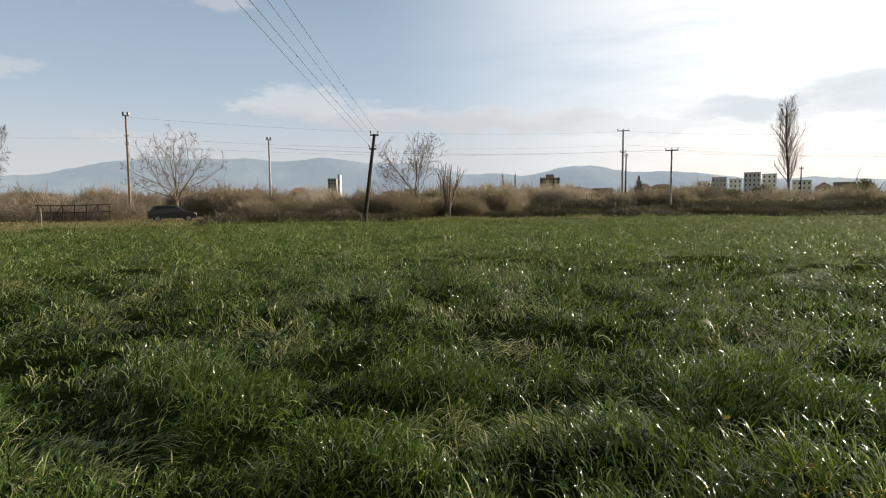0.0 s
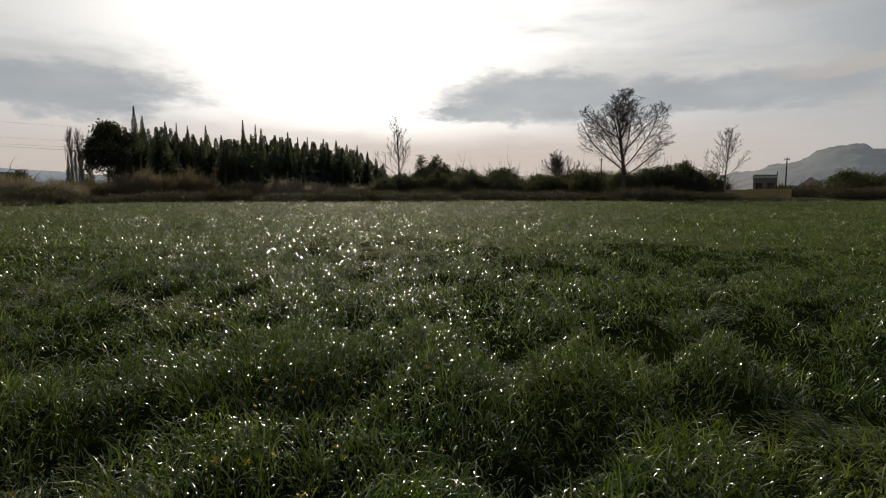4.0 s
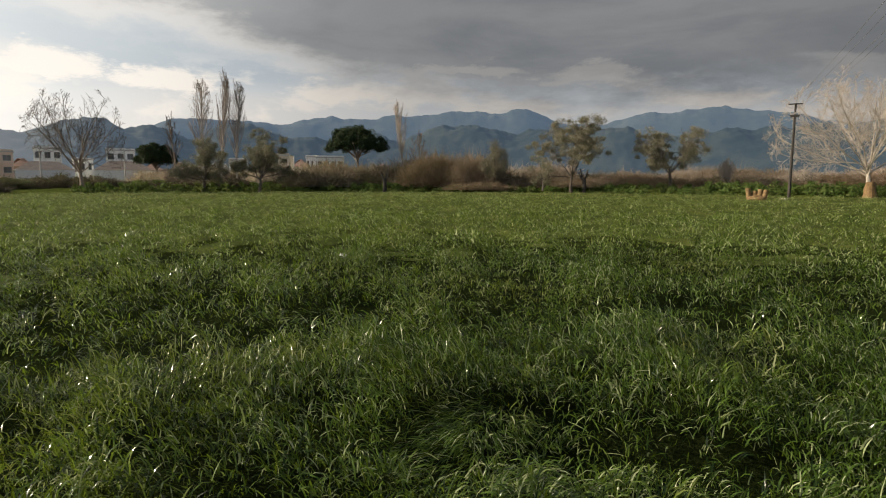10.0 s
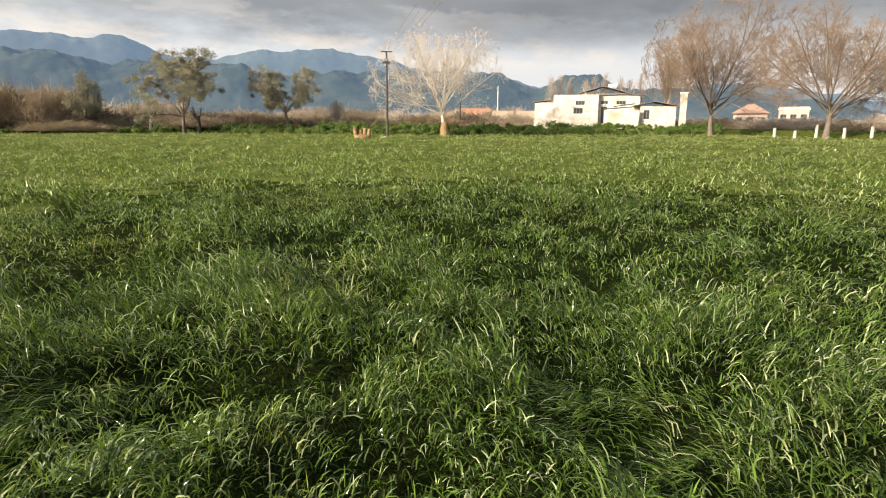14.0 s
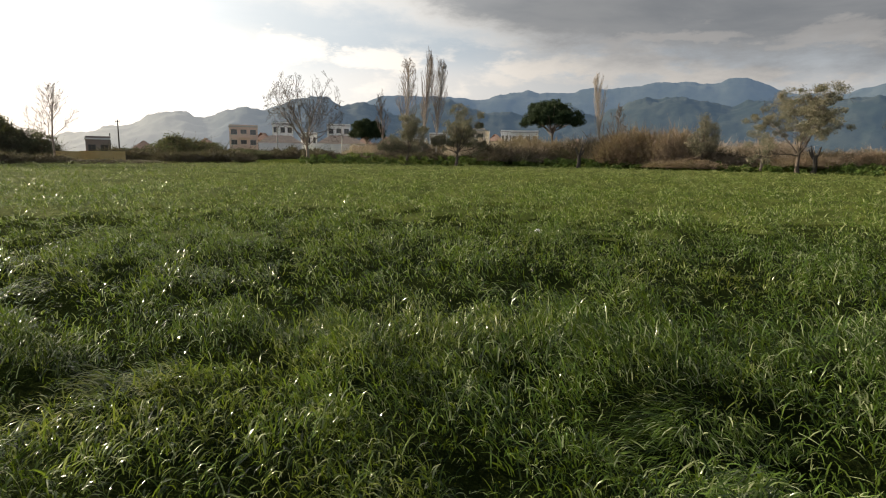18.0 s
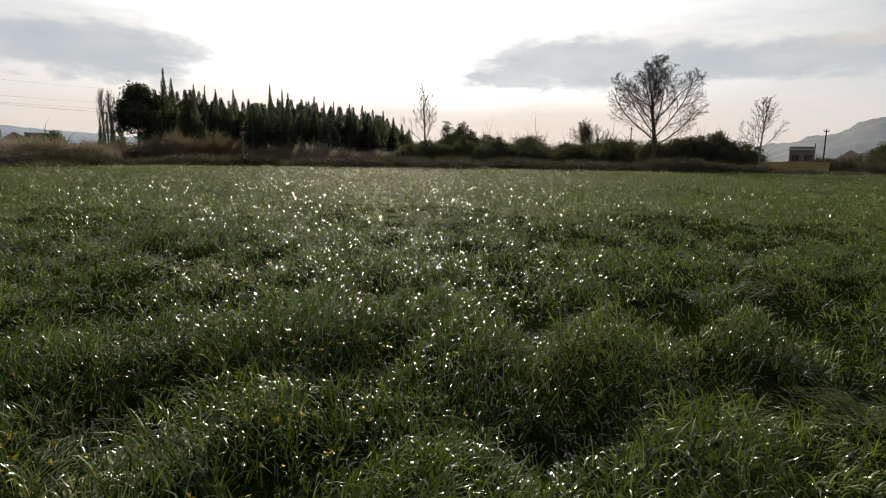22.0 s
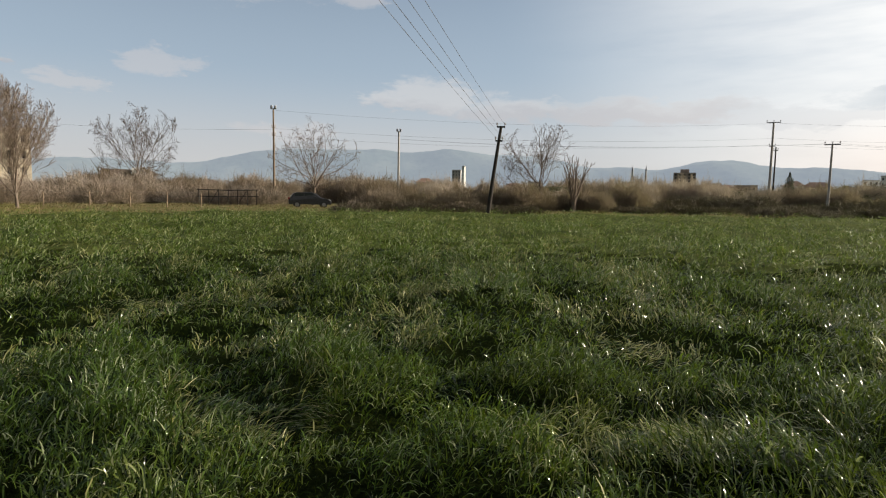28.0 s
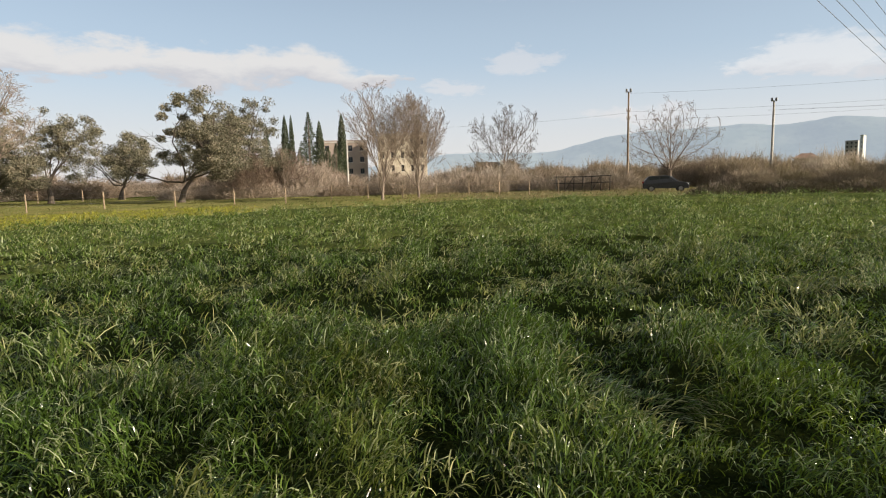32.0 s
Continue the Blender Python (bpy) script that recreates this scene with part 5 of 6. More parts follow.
for i, (az, el, w) in enumerate(((-60.9, 6.4, 0.7), (-58.7, 6.7, 2.2), (-60.3, 6.4, 0.5), (-62.6, 5.6, 1.5), (-57.7, 5.9, 0.8))):
    set_conifer(K_NE, i, az, 122, el, w * 1.3, rnd)
set_conifer(K_NE, 0, -55.6, 124, 6.5, 1.1, rnd)
set_conifer(K_NE, 1, -59.6, 118, 3.4, 2.2, rnd)
set_conifer(K_NE, 1, -57.0, 116, 3.4, 2.6, rnd)
set_conifer(K_NE, 1, -56.2, 117, 3.8, 2.2, rnd)
set_conifer(K_GROVE, 0, 18.7, 86, 2.3, 1.7, rnd)


def leafy(label, az, d, el, wide, seed, n=6000, mat=None, style="broad", size=0.2, spread=0.6, name="evergreen_tree"):
    return tree(name, label, az, d, up_to(el - 0.2, d, az), across(wide, d) * 0.9, style, seed, M_BARK, M_BARK, 0.25, 0.02, mat or M_SHRUB, n, size, spread)


leafy("tall dark rounded evergreen at the grove's corner", 42.2, 108, 5.75, 3.4, 171, 14000, M_SHRUB, "round", 0.26, 0.75)
leafy("round evergreen beyond the field", 70.8, 110, 3.4, 3.0, 172, 7000)
leafy("low round evergreen beyond the field", 72.2, 106, 2.5, 2.2, 173, 5000)
leafy("evergreen tree beside the big bare tree", 92.4, 100, 2.1, 3.2, 174, 6000)
leafy("small evergreen tree with a bushy top", 94.9, 104, 2.6, 1.9, 175, 4000)
leafy("small evergreen tree on the plain", 36.1, 125, 1.6, 1.4, 176, 3000)
leafy("evergreen tree beside the poplar", 29.0, 112, 1.3, 1.9, 177, 3000)
leafy("evergreen tree before the hill", 106.8, 116, 1.6, 2.0, 178, 4000)
leafy("dense bush at the foot of the bare tree", -39.6, 96, 2.0, 4.0, 179, 5000, M_DRY, "broad", 0.12, 0.5, "bush_tree")


# ---- poles and lines ----
def insulators(arm_pts, parent):
    for p in arm_pts:
        part("insulator", tube_mesh("insulator", M_PORCELAIN, ([(p[0], p[1], p[2]), (p[0], p[1], p[2] + 0.10), (p[0], p[1], p[2] + 0.13), (p[0], p[1], p[2] + 0.26)], [0.02, 0.03, 0.075, 0.05])), None, parent)


def utility_pole(label, az, d, height, mat, arms, lean=0.0, r=0.15, lamp=False, name="utility_pole"):
    """A tapered pole with crossarms (height from the top, half width, insulators) and perhaps lamps."""
    ob = thing(name, label, "pole", at(az, d), "poles along the field")
    part("pole", tube_mesh("pole", mat, ([(0, 0, -0.4), (lean * 0.5, 0, height * 0.5), (lean, 0, height)], [r * 1.15, r * 0.95, r * 0.72]), sides=10), None, ob)
    for drop, half, n in arms:
        z = height - drop
        x = lean * z / height
        arm = part("crossarm", boxes((x - half, -r - 0.09, z - 0.06, x + half, -r + 0.02, z + 0.06), bevel=0.01), M_METAL if mat is M_CONCRETE else mat, ob)
        insulators([(x - half * 0.92 + 1.84 * half * k / max(1, n - 1), -r - 0.03, z + 0.06) for k in range(n)], ob)
    if lamp:
        for s in (-1, 1):
            head = part("lamp_head", boxes((lean + s * 0.10 - 0.24 * (s < 0), -0.62, height - 0.08, lean + s * 0.10 + 0.24 * (s > 0), 0.02, height + 0.28), bevel=0.05), M_METAL, ob)
            part("lens", boxes((lean + s * 0.22 - 0.08, -0.56, height - 0.12, lean + s * 0.22 + 0.08, -0.2, height - 0.085)), M_LAMP, head)
    return ob


utility_pole("tall slim street lamp pole with twin heads and brackets", -28.3, 72, up_to(7.6, 72, -28.3), M_OLDWOOD, ((2.2, 0.22, 2), (3.1, 0.2, 2)), 0.0, 0.13, True, "street_lamp")
utility_pole("pale concrete lamp pole rising from the thicket", -16.5, 80, up_to(5.95, 80, -16.5), M_CONCRETE, (), 0.0, 0.15, True, "street_lamp")
utility_pole("leaning dark wooden utility pole in the crop", -7.7, 46, up_to(6.55, 46, -7.7), M_POLE, ((0.08, 0.32, 2), (1.15, 0.28, 2)), 0.92, 0.15)
utility_pole("twin-armed power line pole", 17.25, 95, up_to(6.5, 95, 17.25), M_CONCRETE, ((0.1, 0.9, 3), (3.4, 0.4, 2)), 0.0, 0.17)
utility_pole("slim pole beside the power line", 17.55, 99, up_to(4.4, 99, 17.55), M_POLE, ((0.5, 0.3, 2),), 0.0, 0.12)
utility_pole("concrete power line pole with one crossarm", 21.5, 77, up_to(4.55, 77, 21.5), M_CONCRETE, ((0.1, 0.75, 3),), 0.0, 0.13)
utility_pole("dark wooden pole with two crossarms in the crop", 181.35, 68, up_to(6.7, 68, 181.35), M_POLE, ((0.1, 0.62, 3), (1.2, 0.42, 3), (1.32, 0.38, 2)), 0.05, 0.13)
utility_pole("pale slim pole by the wire fence", -55.15, 78, up_to(4.1, 78, -55.15), M_CONCRETE, (), 0.0, 0.11)
utility_pole("distant slim dark wooden pole", 31.75, 130, up_to(2.7, 130, 31.75), M_POLE, ((0.4, 0.4, 2),), 0.0, 0.13)
utility_pole("power line pole at the grove's corner", 39.95, 104, up_to(3.2, 104, 39.95), M_CONCRETE, ((0.1, 0.8, 3),), 0.0, 0.15)
utility_pole("slim pole before the grove", 50.8, 90, up_to(2.0, 90, 50.8), M_OLDWOOD, ((0.4, 0.35, 2),), 0.0, 0.11)
utility_pole("slim pole before the grove", 57.2, 92, up_to(1.6, 92, 57.2), M_OLDWOOD, (), 0.0, 0.11)
utility_pole("distant pole behind the shrubs", 87.4, 130, up_to(2.9, 130, 87.4), M_POLE, ((0.4, 0.4, 2),), 0.0, 0.13)
utility_pole("distant pole by the shed", 102.75, 120, up_to(2.65, 120, 102.75), M_POLE, ((0.4, 0.4, 2),), 0.0, 0.12)
utility_pole("short distant pole by the shed", 102.1, 124, up_to(1.5, 124, 102.1), M_POLE, (), 0.0, 0.10)
utility_pole("pole among the village houses", 115.9, 124, up_to(2.7, 124, 115.9), M_CONCRETE, ((0.4, 0.4, 2),), 0.0, 0.13)
utility_pole("pole among the village houses", 121.9, 126, up_to(3.0, 126, 121.9), M_CONCRETE, ((0.4, 0.4, 2),), 0.0, 0.13)
utility_pole("pale pole behind the brush", 136.2, 126, up_to(2.6, 126, 136.2), M_CONCRETE, (), 0.0, 0.12)
utility_pole("dark post beside the brick wall", 188.4, 112, up_to(4.0, 112, 188.4), M_POLE, ((0.4, 0.4, 2),), 0.0, 0.12)
utility_pole("pale pole behind the cream wall", 192.0, 116, up_to(3.6, 116, 192.0), M_CONCRETE, (), 0.0, 0.12)


def top_of(az, d, el, dx=0.0, drop=0.0):
    x, y = spot(az, d)
    a = radians(az)
    return Vector((x + dx * math.cos(a), y - dx * math.sin(a), EYE + d * math.tan(radians(el)) - drop))


def cable(label, a, b, sag, r=0.008):
    pts = [a.lerp(b, i / 24) - Vector((0, 0, sag * 4 * (i / 24) * (1 - i / 24))) for i in range(25)]
    ob = new("power_cable", tube_mesh("power_cable", M_WIRE, (pts, r), sides=4))
    tagged(ob, label, "cable", "overhead cables")


for dx, drop, sag in ((0.62, -0.15, 1.0), (1.2, -0.15, 1.25), (0.66, 1.0, 0.8), (1.18, 1.0, 1.1)):
    cable("thin dark overhead cable between two wooden poles", top_of(-7.7, 46, 6.55, dx, drop), top_of(181.35, 68, 6.7, 0.9 - dx, drop), sag)
for drop, sag in ((0.2, 1.0), (2.3, 0.9), (3.2, 0.9)):
    cable("overhead cable from the lamp pole across the plain", top_of(-28.3, 72, 7.6, 0, drop), top_of(17.25, 95, 6.5, 0, drop), sag)
    cable("overhead cable along the plain", top_of(17.25, 95, 6.5, 0.5, drop), top_of(39.95, 104, 5.2, 0, drop), 0.6)
cable("overhead cable behind the olive grove", top_of(-28.3, 72, 7.6, 0, 2.4), top_of(-56, 130, 5.6, 0, 0), 1.2)
for dx in (-0.6, 0.6):
    cable("overhead cable between concrete poles", top_of(21.5, 77, 4.55, dx), top_of(39.95, 104, 3.2, dx), 0.5)
    cable("overhead cable between concrete poles", top_of(21.5, 77, 4.55, dx), top_of(-16.5, 80, 5.2, dx), 0.7)


# ---- fence, pergola, walls ----
def fence_post(az, d, h, label="rough wooden fence post", mat=None, r=0.06, name="fence_post", group="fence posts along the lawn"):
    ob = new(name, tube_mesh(name, mat or M_OLDWOOD, ([(0, 0, -0.3), (0.02, 0, h * 0.6), (0.0, 0.02, h)], [r * 1.05, r, r * 0.9])))
    ob.matrix_world = at(az, d)
    return tagged(ob, label, "post", group)


FENCE = [-90.5, -86, -81.6, -76.2, -70.7, -65.7, -61.1, -56.8, -53.3, -49.9, -46.6, -43.4, -40.4, -37.5, -34.7]
for az in FENCE:
    fence_post(az, 50 + 0.35 * (az + 90.5) * (az > -60) * 0.35, 1.36, r=0.05)
for k in range(12):
    fence_post(-84 + k * 3.1, 84, 1.5, "thin wooden post at the back of the grove", group="back fence posts")
for z in (0.5, 0.95, 1.28):
    pts = [(*spot(v, 50 + 0.35 * (v + 90.5) * (v > -60) * 0.35), z) for v in FENCE]
    tagged(new("fence_wire", tube_mesh("fence_wire", M_METAL, (pts, 0.006), sides=3)), "thin galvanised wire strung along the wooden posts", "wire", "fence wires")


def rail_pen():
    """A low frame of poles beside the lamp pole."""
    ob = thing("pergola", "low weathered wooden rail frame beside the thicket", "pergola", at(-32.4, 66))
    w = across(5.0, 66)
    for k in range(7):
        x = -w / 2 + w * k / 6
        part("post", tube_mesh("post", M_POLE, ([(x, 0, -0.2), (x + 0.03, 0, 1.75)], [0.06, 0.05])), None, ob)
    for z in (1.0, 1.7):
        part("rail", tube_mesh("rail", M_POLE, ([(-w / 2 - 0.2, 0.06, z), (0, 0.06, z - 0.05), (w / 2 + 0.2, 0.06, z + 0.03)], 0.05)), None, ob)
    for k in (1, 4):
        x = -w / 2 + w * k / 6
        part("brace", tube_mesh("brace", M_POLE, ([(x, 0.05, 0.1), (x + 0.9, 0.05, 1.6)], 0.04)), None, ob)


rail_pen()


def free_wall(label, az0, az1, d, top, mat, thick=0.25, name="garden_wall", base=-0.4):
    az = (az0 + az1) / 2
    w, h = across(az1 - az0, d), up_to(top, d, az)
    ob = thing(name, label, "wall", at(az, d))
    part("wall", boxes((-w / 2, 0, base, w / 2, thick, h)), mat, ob)
    part("coping", boxes((-w / 2 - 0.04, -0.05, h, w / 2 + 0.04, thick + 0.05, h + 0.07), bevel=0.015), mat, ob)
    for k in range(int(w // 4) + 1):
        x = -w / 2 + 0.2 + k * (w - 0.4) / max(1, int(w // 4))
        part("pier", boxes((x - 0.18, -0.07, base, x + 0.18, -0.003, h - 0.05)), mat, ob)
    return ob


free_wall("low ochre garden wall beside a small bare tree", 98.2, 99.9, 94, -0.1, M_OCHRE)
free_wall("low ochre garden wall partly hidden by shrubs", 99.9, 103.2, 96, -0.05, M_OCHRE)
free_wall("red brick garden wall beside a pale wall", 188.4, 191.4, 118, 1.5, M_BRICK)
free_wall("long pale rendered wall beside the house", 191.5, 195.6, 114, 1.25, M_OLDPLASTER)
free_wall("pale rough wall before the village houses", 114.2, 118.2, 126, 1.0, M_WHITE)
free_wall("pale rough wall before the village houses", 119.4, 124.0, 130, 1.05, M_WHITE)


# ---- houses ----
def pierced(bm, w, h, t, holes, y0=0.0):
    """A wall w by h, t thick, front at y0, with rectangular holes (x0, z0, x1, z1) through it."""
    xs = sorted({-w / 2, w / 2, *(v for hx in holes for v in (hx[0], hx[2]))})
    zs = sorted({0.0, h, *(v for hx in holes for v in (hx[1], hx[3]))})
    for i in range(len(xs) - 1):
        z_from = None
        for k in range(len(zs) - 1):
            cx, cz = (xs[i] + xs[i + 1]) / 2, (zs[k] + zs[k + 1]) / 2
            solid = not any(a < cx < c and b < cz < d for a, b, c, d in holes)
            if solid and z_from is None:
                z_from = zs[k]
            if z_from is not None and (not solid or k == len(zs) - 2):
                box(bm, xs[i], y0, z_from, xs[i + 1], y0 + t, zs[k + 1] if solid else zs[k])
                z_from = None
    return bm


def window_parts(ob, x0, z0, x1, z1, y, frame_mat, bars=1, sill=True):
    win = part("window", boxes((x0 + 0.06, y + 0.13, z0 + 0.06, x1 - 0.06, y + 0.15, z1 - 0.06)), M_GLASS, ob, "dark glass window")
    rows = [(x0, y + 0.09, z0, x0 + 0.06, y + 0.19, z1), (x1 - 0.06, y + 0.09, z0, x1, y + 0.19, z1),
            (x0 + 0.06, y + 0.09, z0, x1 - 0.06, y + 0.19, z0 + 0.06), (x0 + 0.06, y + 0.09, z1 - 0.06, x1 - 0.06, y + 0.19, z1)]
    for k in range(bars):
        x = x0 + (x1 - x0) * (k + 1) / (bars + 1)
        rows.append((x - 0.03, y + 0.1, z0 + 0.06, x + 0.03, y + 0.18, z1 - 0.06))
    part("window_frame", boxes(*rows), frame_mat, win)
    if sill:
        part("sill", boxes((x0 - 0.08, y - 0.08, z0 - 0.09, x1 + 0.08, y + 0.1, z0 - 0.003)), M_STONE, win)


def block(name, label, az, d, wide, el, floors, cols, wall_mat, depth=9.0, roof="flat", roof_mat=None, turn=0.0, base=0.0, frame_mat=None, balcony=False, glass=0.62, low=None, attic=False):
    """A building: pierced front and end walls, windows, roof, by bearing, width in degrees and top in degrees."""
    w = across(wide, d)
    z0 = 0.0 if low is None else up_to(low, d, az)
    h = up_to(el, d, az) - z0
    ob = thing(name, label, "building", at(az, d, turn, z0 + base))
    fh = h / floors
    cw = w / cols
    holes = []
    for f in range(floors):
        for c in range(cols):
            x = -w / 2 + cw * (c + 0.5)
            ww, wh = cw * glass * 0.5, fh * 0.24
            holes.append((x - ww, fh * (f + 0.52) - wh, x + ww, fh * (f + 0.52) + wh))
    part("wall", pierced(bmesh.new(), w, h, 0.25, holes), wall_mat, ob)
    part("wall", boxes((-w / 2, 0.25, 0, -w / 2 + 0.25, depth, h)), wall_mat, ob)
    part("wall", boxes((w / 2 - 0.25, 0.25, 0, w / 2, depth, h)), wall_mat, ob)
    part("wall", boxes((-w / 2 + 0.25, depth - 0.25, 0, w / 2 - 0.25, depth, h)), wall_mat, ob)
    for f in range(1, floors):
        part("floor_slab", boxes((-w / 2 + 0.25, 0.25, fh * f - 0.1, w / 2 - 0.25, depth - 0.25, fh * f + 0.1)), M_GREYWALL, ob)
    for hx in holes:
        window_parts(ob, *hx, 0.0, frame_mat or M_DARKPAINT, 1, d < 200)
    if roof == "flat":
        part("roof", boxes((-w / 2 - 0.15, -0.15, h, w / 2 + 0.15, depth + 0.15, h + 0.25), bevel=0.02), roof_mat or M_GREYWALL, ob)
        part("parapet", boxes((-w / 2, -0.003, h + 0.25, w / 2, 0.2, h + 0.55)), wall_mat, ob)
    else:
        bm = bmesh.new()
        r = 0.28 * depth
        vs = [bm.verts.new(p) for p in ((-w / 2 - 0.5, -0.5, h), (w / 2 + 0.5, -0.5, h), (w / 2 + 0.5, depth + 0.5, h), (-w / 2 - 0.5, depth + 0.5, h),
                                         (-w / 2 + depth * 0.35, depth / 2, h + r), (w / 2 - depth * 0.35, depth / 2, h + r))]
        for f in ((0, 1, 5, 4), (1, 2, 5), (2, 3, 4, 5), (3, 0, 4), (3, 2, 1, 0)):
            bm.faces.new([vs[i] for i in f])
        part("roof", bm, roof_mat or M_TILE, ob)
    if attic:
        part("penthouse", boxes((-w * 0.2, depth * 0.3, h + 0.25, w * 0.2, depth * 0.7, h + 4.2)), wall_mat, ob)
    if balcony:
        for f in range(1, floors):
            part("balcony", boxes((-w * 0.22, -1.1, fh * f - 0.12, w * 0.22, -0.003, fh * f), (-w * 0.22, -1.1, fh * f, w * 0.22, -1.02, fh * f + 0.85)), wall_mat, ob)
    return ob


# north and north-east, far off
block("apartment_building", "grey apartment building behind the cypresses", -55.4, 142, 4.4, 3.8, 4, 4, M_BROWNWALL, 11, glass=0.36)
block("apartment_building", "peach-coloured apartment building behind bare trees", -49.8, 138, 4.8, 4.4, 4, 5, M_CREAM, 11, glass=0.3)
block("farm_house", "low dark flat-roofed house behind a bare tree", -41.5, 112, 2.2, 1.35, 1, 3, M_TIN, 7, roof_mat=M_TIN)
block("hut", "small white hut beside a bare tree", -40.0, 111, 0.55, 1.5, 1, 1, M_WHITE, 3, glass=0.3)
block("tower_block", "white tower block with grey balconies", -10.8, 620, 0.85, 2.3, 8, 3, M_GREYWALL, 7, balcony=True, glass=0.4, turn=-8)
block("tower_block", "narrow white stair tower on the block", -10.15, 612, 0.26, 2.7, 8, 1, M_WHITE, 3, glass=0.2, turn=-40)
block("tower_block", "brown square tower block on the plain", 10.55, 640, 1.9, 2.2, 8, 5, M_BROWNWALL, 18, attic=True, glass=0.4)
for az, d, w, el, fl, cols, deep in ((24.4, 420, 1.1, 1.55, 4, 3, 14), (25.6, 400, 1.2, 1.9, 5, 4, 13), (26.9, 430, 1.0, 1.75, 5, 3, 14), (28.2, 390, 1.3, 2.25, 6, 4, 13), (29.5, 410, 1.1, 2.1, 6, 3, 12), (31.9, 440, 1.4, 1.5, 4, 4, 14)):
    block("apartment_building", "pale grey flat-roofed apartment building in the far town", az, d, w, el, fl, cols, M_WHITE, deep, glass=0.34)
town = random.Random(91)
for az in (-34.0, -31.0, -22.6, -18.2, -14.0, -3.0, 0.5, 2.8, 12.7, 15.3, 19.4, 20.4, 22.6, 33.2, 35.0):
    block("house", "small far house among the town's thickets", az + town.uniform(-0.3, 0.3), town.uniform(240, 330), town.uniform(1.0, 1.9), town.uniform(0.7, 1.25), 2, 3,
          town.choice((M_PINK, M_CREAM, M_GREYWALL, M_BROWNWALL)), 8, town.choice(("hip", "flat")), glass=0.4)
block("house", "far house with a tiled roof among the thickets", -20.6, 230, 2.4, 0.7, 2, 4, M_PINK, 8, "hip")
block("house", "far low house with a tiled roof", -5.0, 300, 2.2, 0.7, 2, 4, M_CREAM, 8, "hip")
block("house", "far low house with a tiled roof", 14.0, 300, 1.9, 0.75, 2, 4, M_CREAM, 8, "hip")
block("house", "far low house with a tiled roof", 20.8, 280, 2.2, 1.0, 2, 4, M_CREAM, 8, "hip")
block("mosque", "wide low mosque hall with a flat roof", 7.2, 520, 2.6, 0.95, 2, 6, M_GREYWALL, 14, roof_mat=M_TIN)


def minaret(az, d, el):
    h = up_to(el, d, az)
    ob = thing("minaret", "slim grey minaret with a pointed cap", "minaret", at(az, d), "minarets")
    part("shaft", tube_mesh("shaft", M_GREYWALL, ([(0, 0, -0.3), (0, 0, h * 0.84)], [0.95, 0.75]), sides=12), None, ob)
    part("balcony", tube_mesh("balcony", M_GREYWALL, ([(0, 0, h * 0.66), (0, 0, h * 0.69)], [1.0, 1.35]), sides=12), None, ob)
    part("cap", tube_mesh("cap", M_METAL, ([(0, 0, h * 0.84), (0, 0, h)], [0.85, 0.05]), sides=12), None, ob)


minaret(6.0, 522, 2.9)
minaret(7.2, 538, 2.9)

# south-west village
block("house", "three-storey village house with balconies and a flat roof", 112.9, 150, 2.5, 2.4, 3, 3, M_PINK, 8, balcony=True)
block("house", "white upper house among village roofs", 116.4, 150, 1.9, 2.75, 3, 3, M_WHITE, 7)
block("house", "low white village house with dark openings", 116.2, 134, 4.0, 0.95, 1, 5, M_WHITE, 7, "hip", M_TIN)
block("house", "tall white village house with balconies", 121.6, 150, 2.2, 2.75, 3, 3, M_WHITE, 7, balcony=True)
block("house", "low village house behind a pale wall", 121.8, 136, 4.2, 1.1, 1, 6, M_CREAM, 7, "hip", M_TIN)
block("house", "village house between poplar trunks", 131.2, 140, 1.7, 2.1, 2, 2, M_WHITE, 7)
block("house", "low village house half hidden by brush", 134.9, 142, 1.7, 2.6, 2, 2, M_CREAM, 7, turn=-10)
block("house", "long low village house half hidden by brush", 139.6, 144, 2.6, 2.45, 2, 4, M_WHITE, 7)
for az, d, w, el, wall_, roof_ in ((104.6, 165, 1.6, 0.30, M_BROWNWALL, "hip"), (107.2, 170, 2.0, 1.1, M_CREAM, "flat"), (109.6, 168, 1.6, 0.70, M_BROWNWALL, "hip"), (114.6, 162, 1.3, 1.30, M_BROWNWALL, "hip"),
                                  (118.8, 160, 1.5, 1.9, M_WHITE, "flat"), (124.0, 158, 1.6, 1.10, M_GREYWALL, "hip"), (126.2, 160, 1.4, 1.20, M_BROWNWALL, "hip"), (129.4, 156, 1.4, 1.6, M_WHITE, "flat"),
                                  (133.0, 160, 1.5, 1.40, M_BROWNWALL, "hip"), (136.8, 158, 1.5, 1.60, M_CREAM, "hip"), (137.9, 165, 1.2, 2.5, M_WHITE, "flat"), (144.6, 160, 1.8, 1.30, M_BROWNWALL, "hip"), (148.4, 165, 1.8, 2.0, M_CREAM, "flat")):
    block("house", "small village house showing over the brush", az, d, w, el, 2, 3, wall_, 7, roof_, glass=0.45)
block("house", "low pink house behind bare trees", 214.2, 132, 2.6, 1.0, 1, 3, M_BROWNWALL, 7, "hip")
block("house", "low yellow house behind bare trees", 217.4, 134, 2.2, 1.3, 1, 3, M_OLDPLASTER, 7)
block("shed", "small shed with a pale roof behind the ochre wall", 101.2, 112, 1.8, 0.95, 1, 2, M_BROWNWALL, 5, roof_mat=M_WHITE)
block("hut", "small white hut at the back of the grove", -82.8, 112, 1.1, 0.55, 1, 1, M_WHITE, 2.5)


